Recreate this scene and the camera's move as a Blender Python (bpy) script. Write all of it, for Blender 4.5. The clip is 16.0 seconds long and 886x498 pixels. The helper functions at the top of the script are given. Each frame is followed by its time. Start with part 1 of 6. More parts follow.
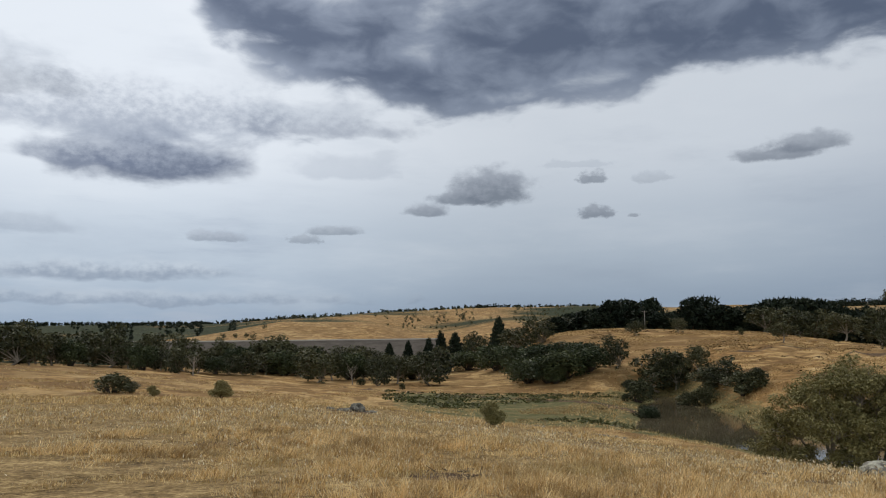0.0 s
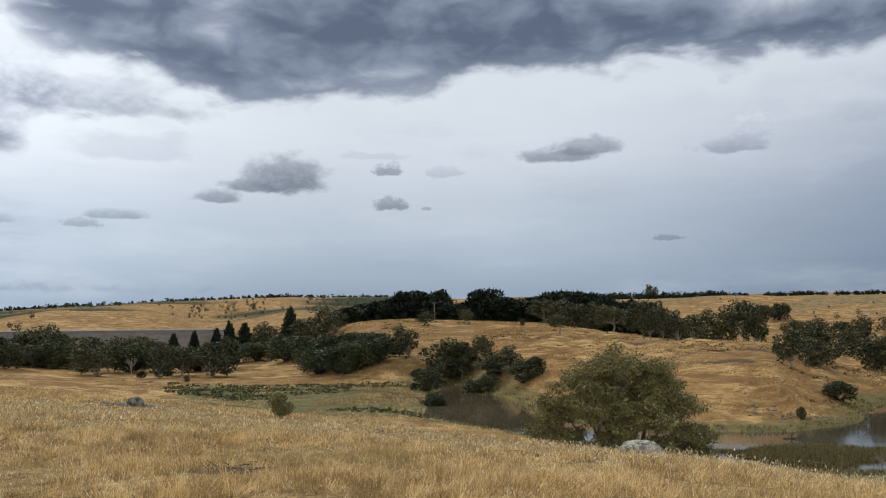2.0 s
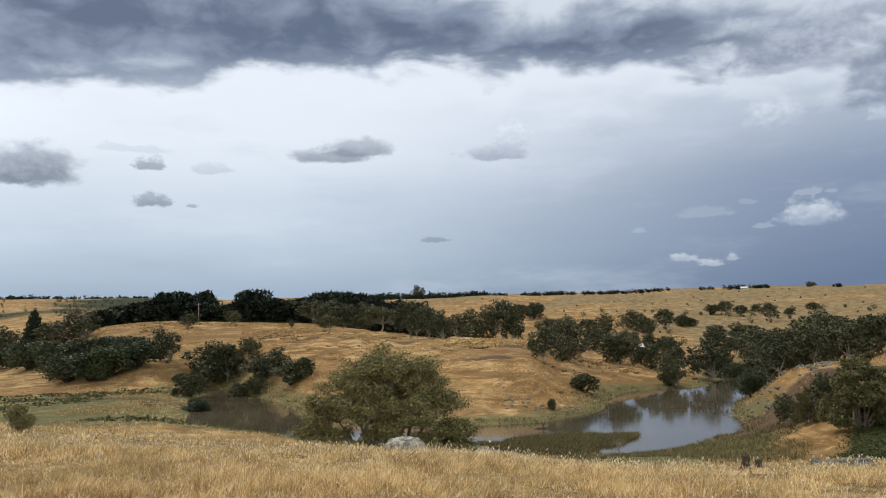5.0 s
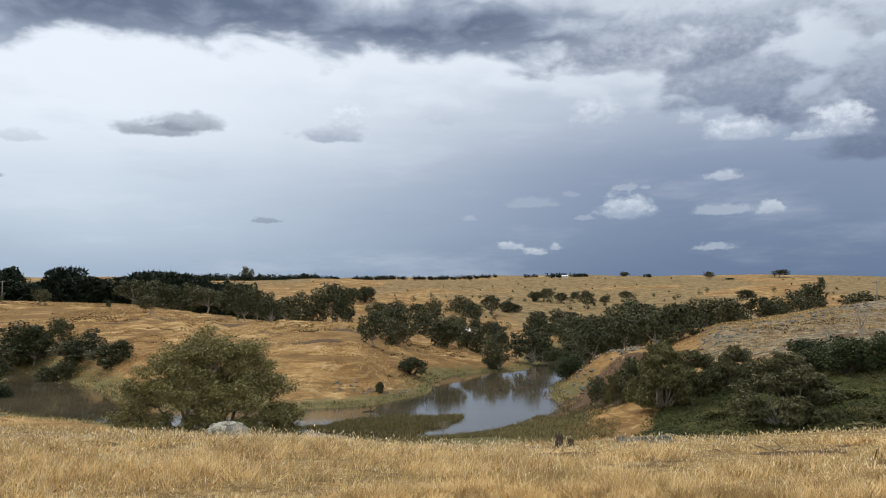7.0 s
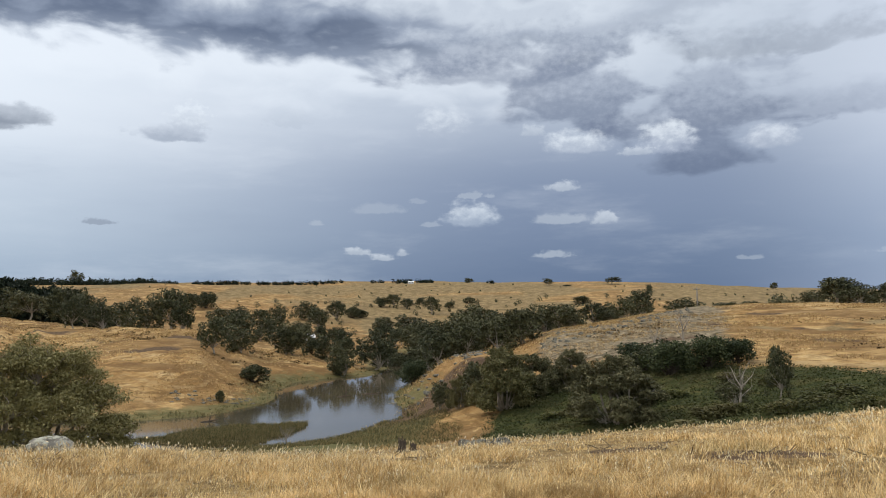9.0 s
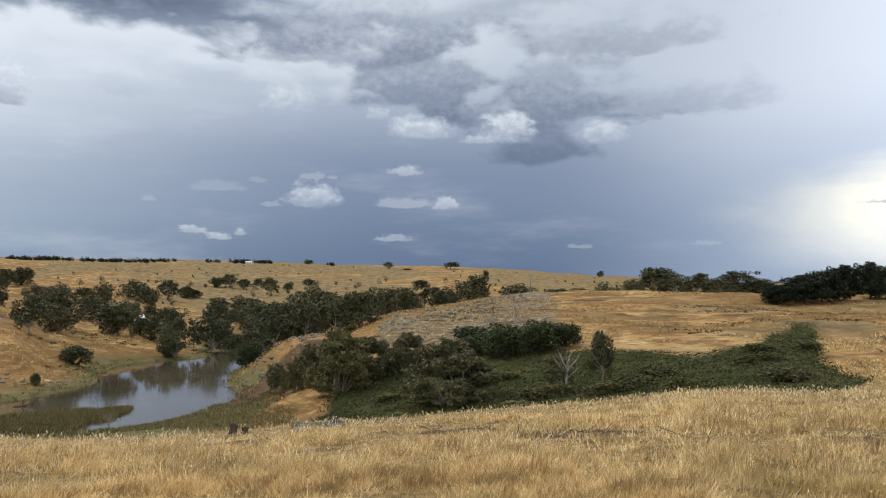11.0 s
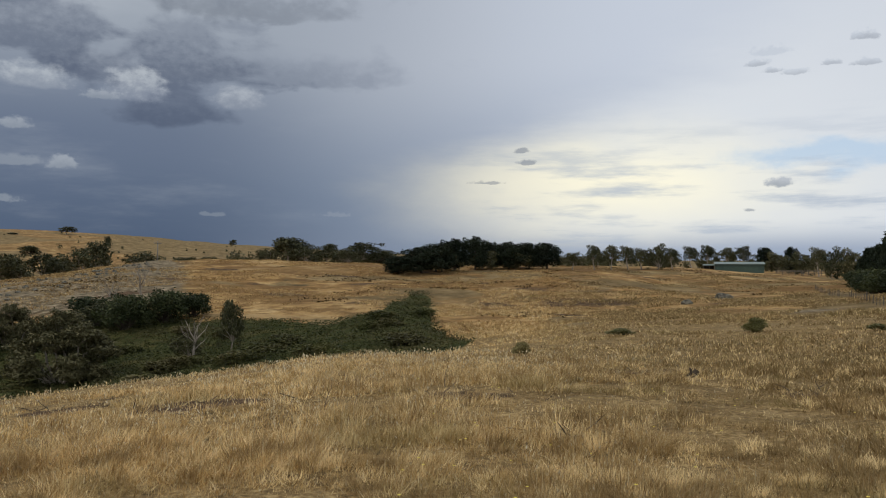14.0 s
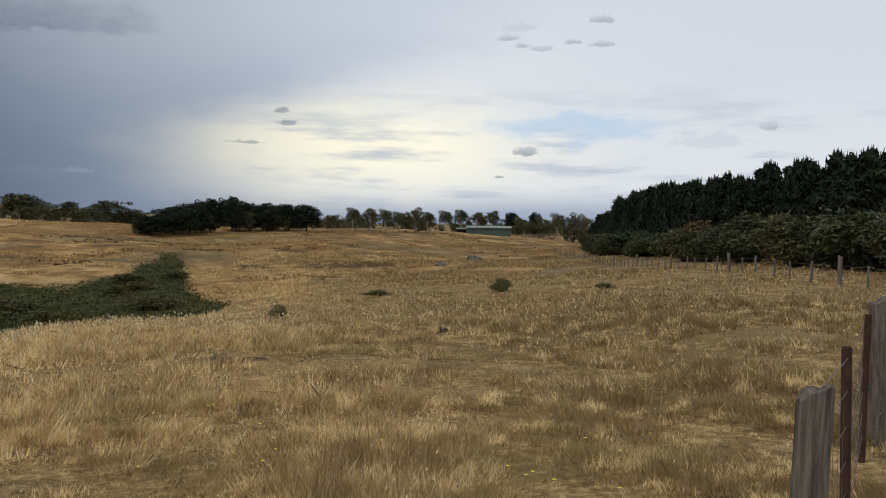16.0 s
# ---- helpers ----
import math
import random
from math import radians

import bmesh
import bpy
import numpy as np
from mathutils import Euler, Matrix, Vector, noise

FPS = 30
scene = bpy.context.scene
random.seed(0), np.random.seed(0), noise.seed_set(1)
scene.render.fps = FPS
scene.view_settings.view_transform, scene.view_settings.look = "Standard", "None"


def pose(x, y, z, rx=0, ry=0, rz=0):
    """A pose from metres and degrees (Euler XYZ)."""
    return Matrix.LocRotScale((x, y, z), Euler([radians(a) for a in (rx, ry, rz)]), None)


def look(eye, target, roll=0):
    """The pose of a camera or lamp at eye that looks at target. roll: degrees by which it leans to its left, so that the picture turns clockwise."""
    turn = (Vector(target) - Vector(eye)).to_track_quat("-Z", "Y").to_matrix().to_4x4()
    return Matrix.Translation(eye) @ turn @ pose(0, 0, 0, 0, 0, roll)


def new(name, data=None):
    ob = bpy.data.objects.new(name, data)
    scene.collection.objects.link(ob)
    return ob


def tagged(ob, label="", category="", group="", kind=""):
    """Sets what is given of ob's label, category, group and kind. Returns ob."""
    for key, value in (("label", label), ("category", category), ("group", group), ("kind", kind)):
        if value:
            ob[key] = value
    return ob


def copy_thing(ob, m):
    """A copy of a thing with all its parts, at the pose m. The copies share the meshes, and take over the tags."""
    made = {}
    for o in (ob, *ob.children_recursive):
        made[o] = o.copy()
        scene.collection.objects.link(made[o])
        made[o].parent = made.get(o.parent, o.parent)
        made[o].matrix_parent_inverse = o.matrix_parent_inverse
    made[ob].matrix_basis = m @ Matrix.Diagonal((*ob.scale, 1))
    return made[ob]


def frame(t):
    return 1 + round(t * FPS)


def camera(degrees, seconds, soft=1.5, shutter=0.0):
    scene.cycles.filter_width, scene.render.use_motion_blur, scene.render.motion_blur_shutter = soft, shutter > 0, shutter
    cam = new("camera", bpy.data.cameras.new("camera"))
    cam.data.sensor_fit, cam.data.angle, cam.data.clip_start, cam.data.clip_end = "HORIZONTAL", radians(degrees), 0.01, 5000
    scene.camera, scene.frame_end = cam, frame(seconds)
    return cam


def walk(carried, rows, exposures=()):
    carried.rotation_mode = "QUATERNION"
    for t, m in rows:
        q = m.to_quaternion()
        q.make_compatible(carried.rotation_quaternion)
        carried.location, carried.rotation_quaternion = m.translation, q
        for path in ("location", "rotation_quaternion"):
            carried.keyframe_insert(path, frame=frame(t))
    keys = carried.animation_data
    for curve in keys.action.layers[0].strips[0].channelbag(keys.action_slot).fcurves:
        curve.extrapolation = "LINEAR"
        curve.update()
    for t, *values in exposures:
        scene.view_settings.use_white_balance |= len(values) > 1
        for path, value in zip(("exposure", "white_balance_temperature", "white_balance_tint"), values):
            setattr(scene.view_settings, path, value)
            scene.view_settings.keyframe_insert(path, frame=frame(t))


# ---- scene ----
# ---- camera and its walk ----
EYE_Z, ARM = 1.65, 0.22          # a phone held at arm's length, turned round the feet
cam = camera(56.1, 16.0, soft=1.0)
TURN = [  # seconds, bearing, pitch, roll in degrees
    (0.0, -60.00, 6.80, -0.31), (0.5, -56.71, 6.62, -0.17), (1.0, -52.87, 6.36, 0.00), (1.5, -49.19, 6.16, -0.06),
    (2.0, -45.81, 6.05, -0.43), (2.5, -42.95, 5.72, -0.75), (3.0, -40.62, 5.33, -1.01), (3.2, -39.71, 5.32, -0.95),
    (5.3, -28.25, 5.54, -1.28), (5.5, -27.08, 5.23, -1.12), (6.0, -24.36, 4.52, -0.69), (6.5, -21.44, 4.25, -0.67),
    (7.0, -18.51, 4.52, -0.72), (7.5, -16.36, 4.84, -0.47), (8.0, -14.54, 4.86, -0.61), (8.5, -11.40, 4.87, -0.97),
    (9.0, -7.95, 4.77, -0.90), (9.2, -6.74, 4.72, -0.72), (11.3, 4.41, 3.31, 0.14), (11.5, 5.33, 3.21, 0.25),
    (12.0, 7.81, 3.04, 0.38), (12.5, 12.19, 2.66, 0.40), (13.0, 18.03, 2.32, 0.45), (13.5, 23.41, 1.97, 0.32),
    (14.0, 27.88, 1.46, 0.32), (14.5, 32.00, 0.92, 0.81), (15.0, 36.70, 0.39, 1.28), (15.5, 40.52, -0.06, 1.16),
    (16.0, 44.33, -0.99, 0.77)]


def held(az, pitch, roll):
    a, e = radians(az), radians(pitch)
    eye = Vector((ARM * math.sin(a), ARM * math.cos(a), EYE_Z))
    return look(eye, eye + Vector((math.sin(a) * math.cos(e), math.cos(a) * math.cos(e), math.sin(e))) * 50, roll)


walk(cam, [(t, held(az, pitch, roll)) for t, az, pitch, roll in TURN],
     [(0.0, -0.26), (3.0, 0.1), (5.5, 0.2), (9.0, 0.22), (11.5, 0.1), (12.5, -0.1), (13.0, -0.28), (13.5, -0.47), (14.5, -0.53), (16.0, -0.48)])

# ---- world, sun ----
def link(tree, a, b):
    tree.links.new(a, b)


def put(tree, socket, value):
    if isinstance(value, bpy.types.NodeSocket):
        tree.links.new(value, socket)
    else:
        socket.default_value = value


def math_node(tree, op, a, b=0.0, c=0.0):
    n = tree.nodes.new("ShaderNodeMath")
    n.operation = op
    for s, v in zip(n.inputs, (a, b, c)):
        put(tree, s, v)
    return n.outputs[0]


def vec_node(tree, op, a, b=(0, 0, 0)):
    n = tree.nodes.new("ShaderNodeVectorMath")
    n.operation = op
    put(tree, n.inputs[0], a)
    put(tree, n.inputs[1], b)
    return n.outputs["Value"] if op in ("LENGTH", "DOT_PRODUCT") else n.outputs["Vector"]


def ease(tree, value, a, b, lo=0.0, hi=1.0):
    n = tree.nodes.new("ShaderNodeMapRange")
    n.interpolation_type = "SMOOTHSTEP"
    for s, v in zip(n.inputs[:5], (value, a, b, lo, hi)):
        put(tree, s, v)
    return n.outputs[0]


def blend(tree, fac, a, b, kind="MIX"):
    n = tree.nodes.new("ShaderNodeMix")
    n.data_type, n.blend_type = "RGBA", kind
    put(tree, n.inputs[0], fac)
    for s, v in ((n.inputs[6], a), (n.inputs[7], b)):
        put(tree, s, v if isinstance(v, bpy.types.NodeSocket) else (*v, 1.0))
    return n.outputs[2]


def noise_node(tree, vector, scale, detail=4.0, rough_=0.55, distort=0.0):
    n = tree.nodes.new("ShaderNodeTexNoise")
    put(tree, n.inputs["Vector"], vector)
    n.inputs["Scale"].default_value, n.inputs["Detail"].default_value = scale, detail
    n.inputs["Roughness"].default_value, n.inputs["Distortion"].default_value = rough_, distort
    return n


def ease_linear(tree, value, a, b):
    n = tree.nodes.new("ShaderNodeMapRange")
    for s, v in zip(n.inputs[:3], (value, a, b)):
        put(tree, s, v)
    return n.outputs[0]


def ramp_of(tree, fac, stops):
    n = tree.nodes.new("ShaderNodeValToRGB")
    put(tree, n.inputs[0], fac)
    els = n.color_ramp.elements
    while len(els) < len(stops):
        els.new(0.5)
    for e, (pos, col) in zip(els, stops):
        e.position, e.color = pos, (*col, 1.0)
    return n.outputs[0]


def srgb(r, g, b):
    return tuple((c / 255 / 12.92 if c / 255 <= 0.04045 else ((c / 255 + 0.055) / 1.055) ** 2.4) for c in (r, g, b))


SUN_AZ, SUN_EL = -80.0, 48.0
# single clouds: bearing, height of the base above the horizon, half width, height (degrees), raggedness, cover, base colour, crown colour
DARK, SLATE, GREY, PALE, WHITE = (88, 94, 113), (112, 118, 135), (128, 134, 146), (174, 181, 193), (200, 205, 214)
BANKS = (
    (-80.5, 13.2, 9.5, 5.0, 0.8, 0.75, (150, 158, 174), (214, 218, 226)), (-79.5, 10.8, 6.4, 3.6, 0.55, 0.95, (92, 101, 123), (150, 158, 174)), (-84, 11.5, 4.5, 2.0, 0.8, 0.6, (112, 121, 142), (176, 182, 194)),
    (-68.5, 14.2, 5.5, 2.2, 0.9, 0.6, (128, 136, 154), (186, 192, 203)), (-91, 15.5, 6, 3.0, 1.1, 0.5, GREY, PALE), (-66, 11.6, 4.5, 1.6, 1.2, 0.3, (160, 168, 183), PALE),
    (2.2, 13.0, 5.0, 4.6, 1.5, 0.72, (110, 119, 140), (160, 167, 182)), (9.2, 11.4, 5.6, 4.6, 1.5, 0.72, (104, 113, 135), (156, 163, 178)), (9.3, 9.3, 3.2, 2.4, 0.9, 0.8, (98, 108, 131), (122, 131, 151)), (-2, 16.5, 8, 4.0, 1.5, 0.6, (116, 125, 145), (186, 192, 203)),
    (-4.5, 15.6, 6.5, 3.0, 1.2, 0.6, (122, 130, 149), (182, 187, 198)), (17, 12.4, 8, 2.0, 1.0, 0.45, (126, 134, 152), (158, 165, 180)), (14, 16.5, 8, 2.6, 1.3, 0.45, GREY, PALE),
    (-83.0, 4.5, 7.5, 1.4, 0.7, 0.75, (128, 140, 160), (190, 198, 209)), (-78, 2.9, 12, 0.9, 0.8, 0.6, (126, 139, 160), (176, 185, 198)), (-90, 7.4, 6, 1.2, 1.0, 0.45, (150, 159, 174), PALE))
PUFFS = (  # small low cumulus, grey where the light is behind them and white where it falls on them
    (-56.5, 9.75, 3.1, 2.7, 0.42, 0.97, (112, 119, 132), (160, 165, 176)), (-58.6, 9.75, 2.5, 1.3, 0.5, 0.9, (116, 123, 136), (160, 165, 176)), (-61.0, 9.0, 1.7, 1.0, 0.5, 0.85, (122, 129, 142), (158, 163, 174)),
    (-49.6, 11.1, 1.15, 0.85, 0.55, 0.8, (124, 131, 143), (160, 165, 175)), (-49.4, 8.7, 1.35, 1.0, 0.5, 0.85, (118, 125, 138), (156, 161, 172)), (-46.9, 8.7, 0.4, 0.3, 0.7, 0.6, GREY, GREY),
    (-37.6, 11.8, 3.0, 1.1, 0.5, 0.85, (126, 132, 144), (156, 161, 172)), (-35.6, 12.2, 3.0, 1.3, 0.5, 0.85, (130, 136, 148), (168, 173, 183)), (-75.3, 7.1, 2.1, 0.8, 0.7, 0.75, (134, 142, 156), (170, 176, 188)),
    (-69.4, 7.1, 1.5, 0.7, 0.6, 0.7, (132, 140, 153), (164, 170, 181)), (-67.4, 7.7, 2.2, 0.65, 0.6, 0.75, (130, 138, 151), (164, 170, 181)), (-45.7, 11.0, 1.8, 0.7, 1.1, 0.3, GREY, PALE), (-51, 12.2, 2.6, 0.5, 1.2, 0.3, PALE, PALE))
BRIGHT = (
    (-26.1, 11.8, 2.6, 1.1, 0.7, 0.75, (142, 150, 166), (186, 191, 202)), (-25.1, 12.3, 1.4, 2.0, 0.7, 0.7, (176, 182, 194), (224, 228, 234)), (-30.8, 6.3, 1.1, 0.4, 0.7, 0.55, SLATE, SLATE), (-18.5, 13.0, 1.6, 1.3, 0.9, 0.35, PALE, WHITE),
    (-7.9, 12.3, 1.9, 2.3, 0.5, 0.85, (172, 179, 193), (216, 220, 227)), (1.3, 11.0, 2.5, 1.6, 0.5, 0.95, (172, 179, 193), (222, 226, 232)), (-1.6, 12.3, 0.9, 0.8, 0.6, 0.7, PALE, WHITE),
    (7.5, 10.7, 2.1, 2.2, 0.55, 0.95, (164, 171, 187), (222, 226, 232)), (5.4, 10.7, 1.3, 0.6, 0.6, 0.75, PALE, WHITE), (13.9, 10.5, 1.8, 1.6, 0.55, 0.9, (166, 173, 188), (214, 218, 226)),
    (-6.0, 6.3, 2.0, 1.6, 0.6, 0.85, (158, 168, 185), (216, 221, 228)), (-5.8, 8.2, 1.3, 0.45, 0.7, 0.6, PALE, PALE), (-12.5, 7.2, 1.7, 0.8, 0.9, 0.4, PALE, PALE), (-9.6, 7.9, 0.8, 0.4, 0.8, 0.35, PALE, PALE), (-8.7, 6.3, 0.8, 0.35, 0.7, 0.5, PALE, PALE),
    (-16.6, 6.4, 0.5, 0.4, 0.6, 0.55, PALE, PALE), (-14.0, 4.4, 1.0, 0.55, 0.5, 0.8, PALE, WHITE), (-12.2, 4.0, 0.9, 0.5, 0.5, 0.85, PALE, WHITE))
LOW = (
    (-10.7, 4.3, 0.55, 0.5, 0.5, 0.7, PALE, WHITE), (0.4, 8.5, 1.1, 0.75, 0.5, 0.8, PALE, WHITE), (0.4, 6.3, 2.4, 0.7, 0.8, 0.7, PALE, PALE),
    (3.1, 6.2, 1.0, 0.9, 0.6, 0.8, PALE, WHITE), (-0.4, 4.0, 1.3, 0.5, 0.6, 0.7, PALE, PALE), (12.3, 3.5, 0.9, 0.3, 0.7, 0.45, PALE, PALE), (20.5, 3.6, 1.2, 0.3, 0.8, 0.35, PALE, PALE),
    (49.9, 5.4, 0.95, 0.65, 0.5, 0.92, (140, 147, 158), (165, 170, 180)), (33.6, 7.2, 0.6, 0.4, 0.6, 0.75, GREY, GREY), (33.2, 8.0, 0.55, 0.4, 0.6, 0.75, GREY, GREY), (30.9, 5.9, 1.2, 0.25, 0.8, 0.65, GREY, GREY), (48.1, 3.9, 0.35, 0.25, 0.6, 0.7, GREY, GREY),
    (49.4, 13.7, 1.3, 0.6, 0.7, 0.5, PALE, PALE), (48.7, 13.1, 0.8, 0.4, 0.7, 0.55, GREY, PALE), (49.5, 12.6, 0.6, 0.4, 0.7, 0.55, GREY, PALE), (50.9, 12.4, 0.9, 0.4, 0.7, 0.5, GREY, PALE), (53.0, 12.8, 0.7, 0.4, 0.7, 0.55, GREY, PALE),
    (55.0, 14.1, 0.9, 0.6, 0.7, 0.6, GREY, PALE), (55.0, 12.6, 0.9, 0.45, 0.7, 0.55, GREY, PALE), (62.1, 5.9, 2.4, 1.1, 0.9, 0.4, PALE, PALE), (65.7, 6.9, 0.7, 0.7, 0.8, 0.5, GREY, PALE))
# lower edge of the great dark bank, and how far above it the bank stays dark: bearing and height
BANK_EDGE = ((-95, 29), (-81, 26), (-76, 20.8), (-72, 18.6), (-67, 17.0), (-60.5, 15.3), (-57.5, 15.5), (-54, 16.3), (-47, 17.0), (-38, 17.5), (-29, 17.9), (-20, 17.0), (-13, 17.1), (-4.6, 16.6), (3, 17.2), (12, 20), (20, 29), (80, 29))
BANK_DEPTH = ((-95, 4), (-76, 4), (-66, 6), (-58, 9), (-45, 9), (-34, 6), (-22, 3.6), (-10, 2.6), (4, 2), (80, 2))


def make_world():
    world = bpy.data.worlds.new("sky")
    scene.world = world
    world.use_nodes = True
    t = world.node_tree
    t.nodes.clear()
    out, back = t.nodes.new("ShaderNodeOutputWorld"), t.nodes.new("ShaderNodeBackground")
    link(t, back.outputs[0], out.inputs[0])
    sky = t.nodes.new("ShaderNodeTexSky")
    sky.sky_type, sky.sun_disc = "NISHITA", False
    sky.sun_elevation, sky.sun_rotation = radians(SUN_EL), radians(SUN_AZ)
    clear = vec_node(t, "SCALE", sky.outputs[0])
    clear.node.inputs["Scale"].default_value = 0.09
    way = t.nodes.new("ShaderNodeTexCoord").outputs["Generated"]
    sep = t.nodes.new("ShaderNodeSeparateXYZ")
    link(t, vec_node(t, "NORMALIZE", way), sep.inputs[0])
    az = math_node(t, "MULTIPLY", math_node(t, "ARCTAN2", sep.outputs[0], sep.outputs[1]), 57.29578)
    el = math_node(t, "MULTIPLY", math_node(t, "ARCSINE", sep.outputs[2]), 57.29578)
    com = t.nodes.new("ShaderNodeCombineXYZ")
    link(t, az, com.inputs[0])
    link(t, el, com.inputs[1])
    p = com.outputs[0]
    # ragged edges: the sky's own coordinates are pushed about by noise
    fine = noise_node(t, vec_node(t, "MULTIPLY", p, (0.45, 0.9, 1)), 1.0, 3.0, 0.5).outputs["Color"]
    broad = noise_node(t, vec_node(t, "MULTIPLY", p, (0.11, 0.24, 1)), 1.0, 5.0, 0.6).outputs["Color"]
    q = vec_node(t, "ADD", p, vec_node(t, "MULTIPLY", vec_node(t, "SUBTRACT", fine, (0.5, 0.5, 0.5)), (2.2, 1.1, 0)))
    wide = vec_node(t, "ADD", q, vec_node(t, "MULTIPLY", vec_node(t, "SUBTRACT", broad, (0.5, 0.5, 0.5)), (18, 7, 0)))
    # high overcast: pale to the west, slate blue to the east
    west = blend(t, ease(t, el, 1.0, 7.0), srgb(140, 158, 181), srgb(184, 194, 207))
    west = blend(t, ease(t, el, 6.0, 14.0), west, srgb(224, 228, 235))
    east = blend(t, ease(t, el, 1.0, 9.0), srgb(90, 108, 138), srgb(124, 136, 160))
    east = blend(t, ease(t, el, 8.0, 18.0), east, srgb(198, 204, 214))
    base = blend(t, ease(t, az, -44.0, 0.0), west, east)
    base = blend(t, ease(t, el, 22.0, 60.0), base, srgb(205, 209, 217))
    streak = noise_node(t, vec_node(t, "MULTIPLY", p, (0.05, 0.22, 1)), 1.0, 7.0, 0.58).outputs["Fac"]
    base = blend(t, ease(t, streak, 0.48, 0.74, 0.0, 0.30), base, srgb(226, 229, 235))
    base = blend(t, ease(t, streak, 0.50, 0.26, 0.0, 0.22), base, srgb(132, 143, 164))
    # the grey veil in the east and the bright gap under its slanting edge
    veil = blend(t, ease(t, el, 3.0, 15.0), srgb(134, 147, 170), srgb(186, 192, 204))
    base = blend(t, ease(t, az, 8.0, 24.0), base, veil)
    slant = math_node(t, "SUBTRACT", el, math_node(t, "MULTIPLY_ADD", az, 0.33, -2.2))
    slant = math_node(t, "ADD", slant, math_node(t, "MULTIPLY", math_node(t, "SUBTRACT", streak, 0.5), 7.0))
    opening = math_node(t, "MULTIPLY", ease(t, slant, 3.2, -3.6), math_node(t, "MULTIPLY", ease(t, az, 20.0, 40.0), ease(t, el, 0.8, 3.6)))
    base = blend(t, opening, base, srgb(206, 209, 214))
    drift = vec_node(t, "ADD", p, vec_node(t, "MULTIPLY", vec_node(t, "SUBTRACT", broad, (0.5, 0.5, 0.5)), (8, 3, 0)))
    core = vec_node(t, "LENGTH", vec_node(t, "MULTIPLY", vec_node(t, "SUBTRACT", drift, (38.5, 6.0, 0)), (1 / 13, 1 / 3.7, 0)))
    base = blend(t, math_node(t, "MULTIPLY", ease(t, core, 1.55, 0.0), ease(t, slant, 2.0, -1.5)), base, srgb(242, 235, 212))
    high = vec_node(t, "LENGTH", vec_node(t, "MULTIPLY", vec_node(t, "SUBTRACT", drift, (74, 17, 0)), (1 / 27, 1 / 10.0, 0)))
    base = blend(t, ease(t, high, 1.3, 0.5), base, srgb(198, 202, 210))
    blue = vec_node(t, "LENGTH", vec_node(t, "MULTIPLY", vec_node(t, "SUBTRACT", wide, (53, 7.8, 0)), (1 / 8, 1 / 1.6, 0)))
    base = blend(t, ease(t, blue, 1.0, 0.2, 0.0, 0.7), base, srgb(166, 190, 215))
    bands = noise_node(t, vec_node(t, "MULTIPLY", p, (0.09, 0.6, 1)), 1.0, 7.0, 0.6).outputs["Fac"]
    grey_bands = math_node(t, "MULTIPLY", ease(t, bands, 0.48, 0.68, 0.0, 0.75), math_node(t, "ADD", ease(t, az, 22.0, 34.0), ease(t, az, -62.0, -78.0)))
    base = blend(t, math_node(t, "MULTIPLY", grey_bands, ease(t, el, 12.0, 5.0)), base, srgb(160, 171, 188))
    # the great dark bank with a pale rim under its ragged edge, foreshortened like a flat sheet overhead
    flat = vec_node(t, "SCALE", vec_node(t, "NORMALIZE", way))
    link(t, math_node(t, "DIVIDE", 1.0, math_node(t, "MAXIMUM", sep.outputs[2], 0.05)), flat.node.inputs["Scale"])
    flat = vec_node(t, "MULTIPLY", flat, (1, 1, 0))
    lumps = noise_node(t, flat, 1.7, 4.0, 0.42, 0.15).outputs["Fac"]
    swirl = noise_node(t, vec_node(t, "MULTIPLY", p, (0.24, 0.46, 1)), 1.0, 6.0, 0.52, 0.3).outputs["Fac"]
    spread = [((a + 95) / 175, (e / 30,) * 3) for a, e in BANK_EDGE]
    edge_ramp = ramp_of(t, ease_linear(t, az, -95, 80), spread)
    depth = math_node(t, "MULTIPLY", ramp_of(t, ease_linear(t, az, -95, 80), [((a + 95) / 175, (e / 30,) * 3) for a, e in BANK_DEPTH]), 30.0)
    over = math_node(t, "SUBTRACT", el, math_node(t, "MULTIPLY", edge_ramp, 30.0))
    rise = math_node(t, "MULTIPLY", over, 0.50)
    rise = math_node(t, "ADD", rise, math_node(t, "MULTIPLY", math_node(t, "SUBTRACT", lumps, 0.5), 2.6))
    rise = math_node(t, "ADD", rise, math_node(t, "MULTIPLY", math_node(t, "SUBTRACT", swirl, 0.5), 2.3))
    base = blend(t, math_node(t, "MULTIPLY", ease(t, rise, -1.5, -0.2, 0.0, 0.5), ease(t, az, 14.0, -6.0)), base, srgb(230, 233, 239))
    tone = math_node(t, "ADD", math_node(t, "MULTIPLY", lumps, 0.55), math_node(t, "MULTIPLY", swirl, 0.45))
    tone = math_node(t, "ADD", tone, ease(t, math_node(t, "DIVIDE", over, depth), 0.45, 1.5, 0.0, 0.22))
    inner = blend(t, ease(t, tone, 0.42, 0.60), srgb(84, 95, 117), srgb(136, 145, 163))
    inner = blend(t, ease(t, tone, 0.56, 0.74), inner, srgb(206, 211, 219))
    inner = blend(t, ease(t, rise, 0.0, 0.8), srgb(148, 156, 172), inner)
    base = blend(t, math_node(t, "MULTIPLY", ease(t, rise, -0.25, 0.55, 0.0, 0.97), ease(t, az, 12.0, -16.0, 0.35, 1.0)), base, inner)
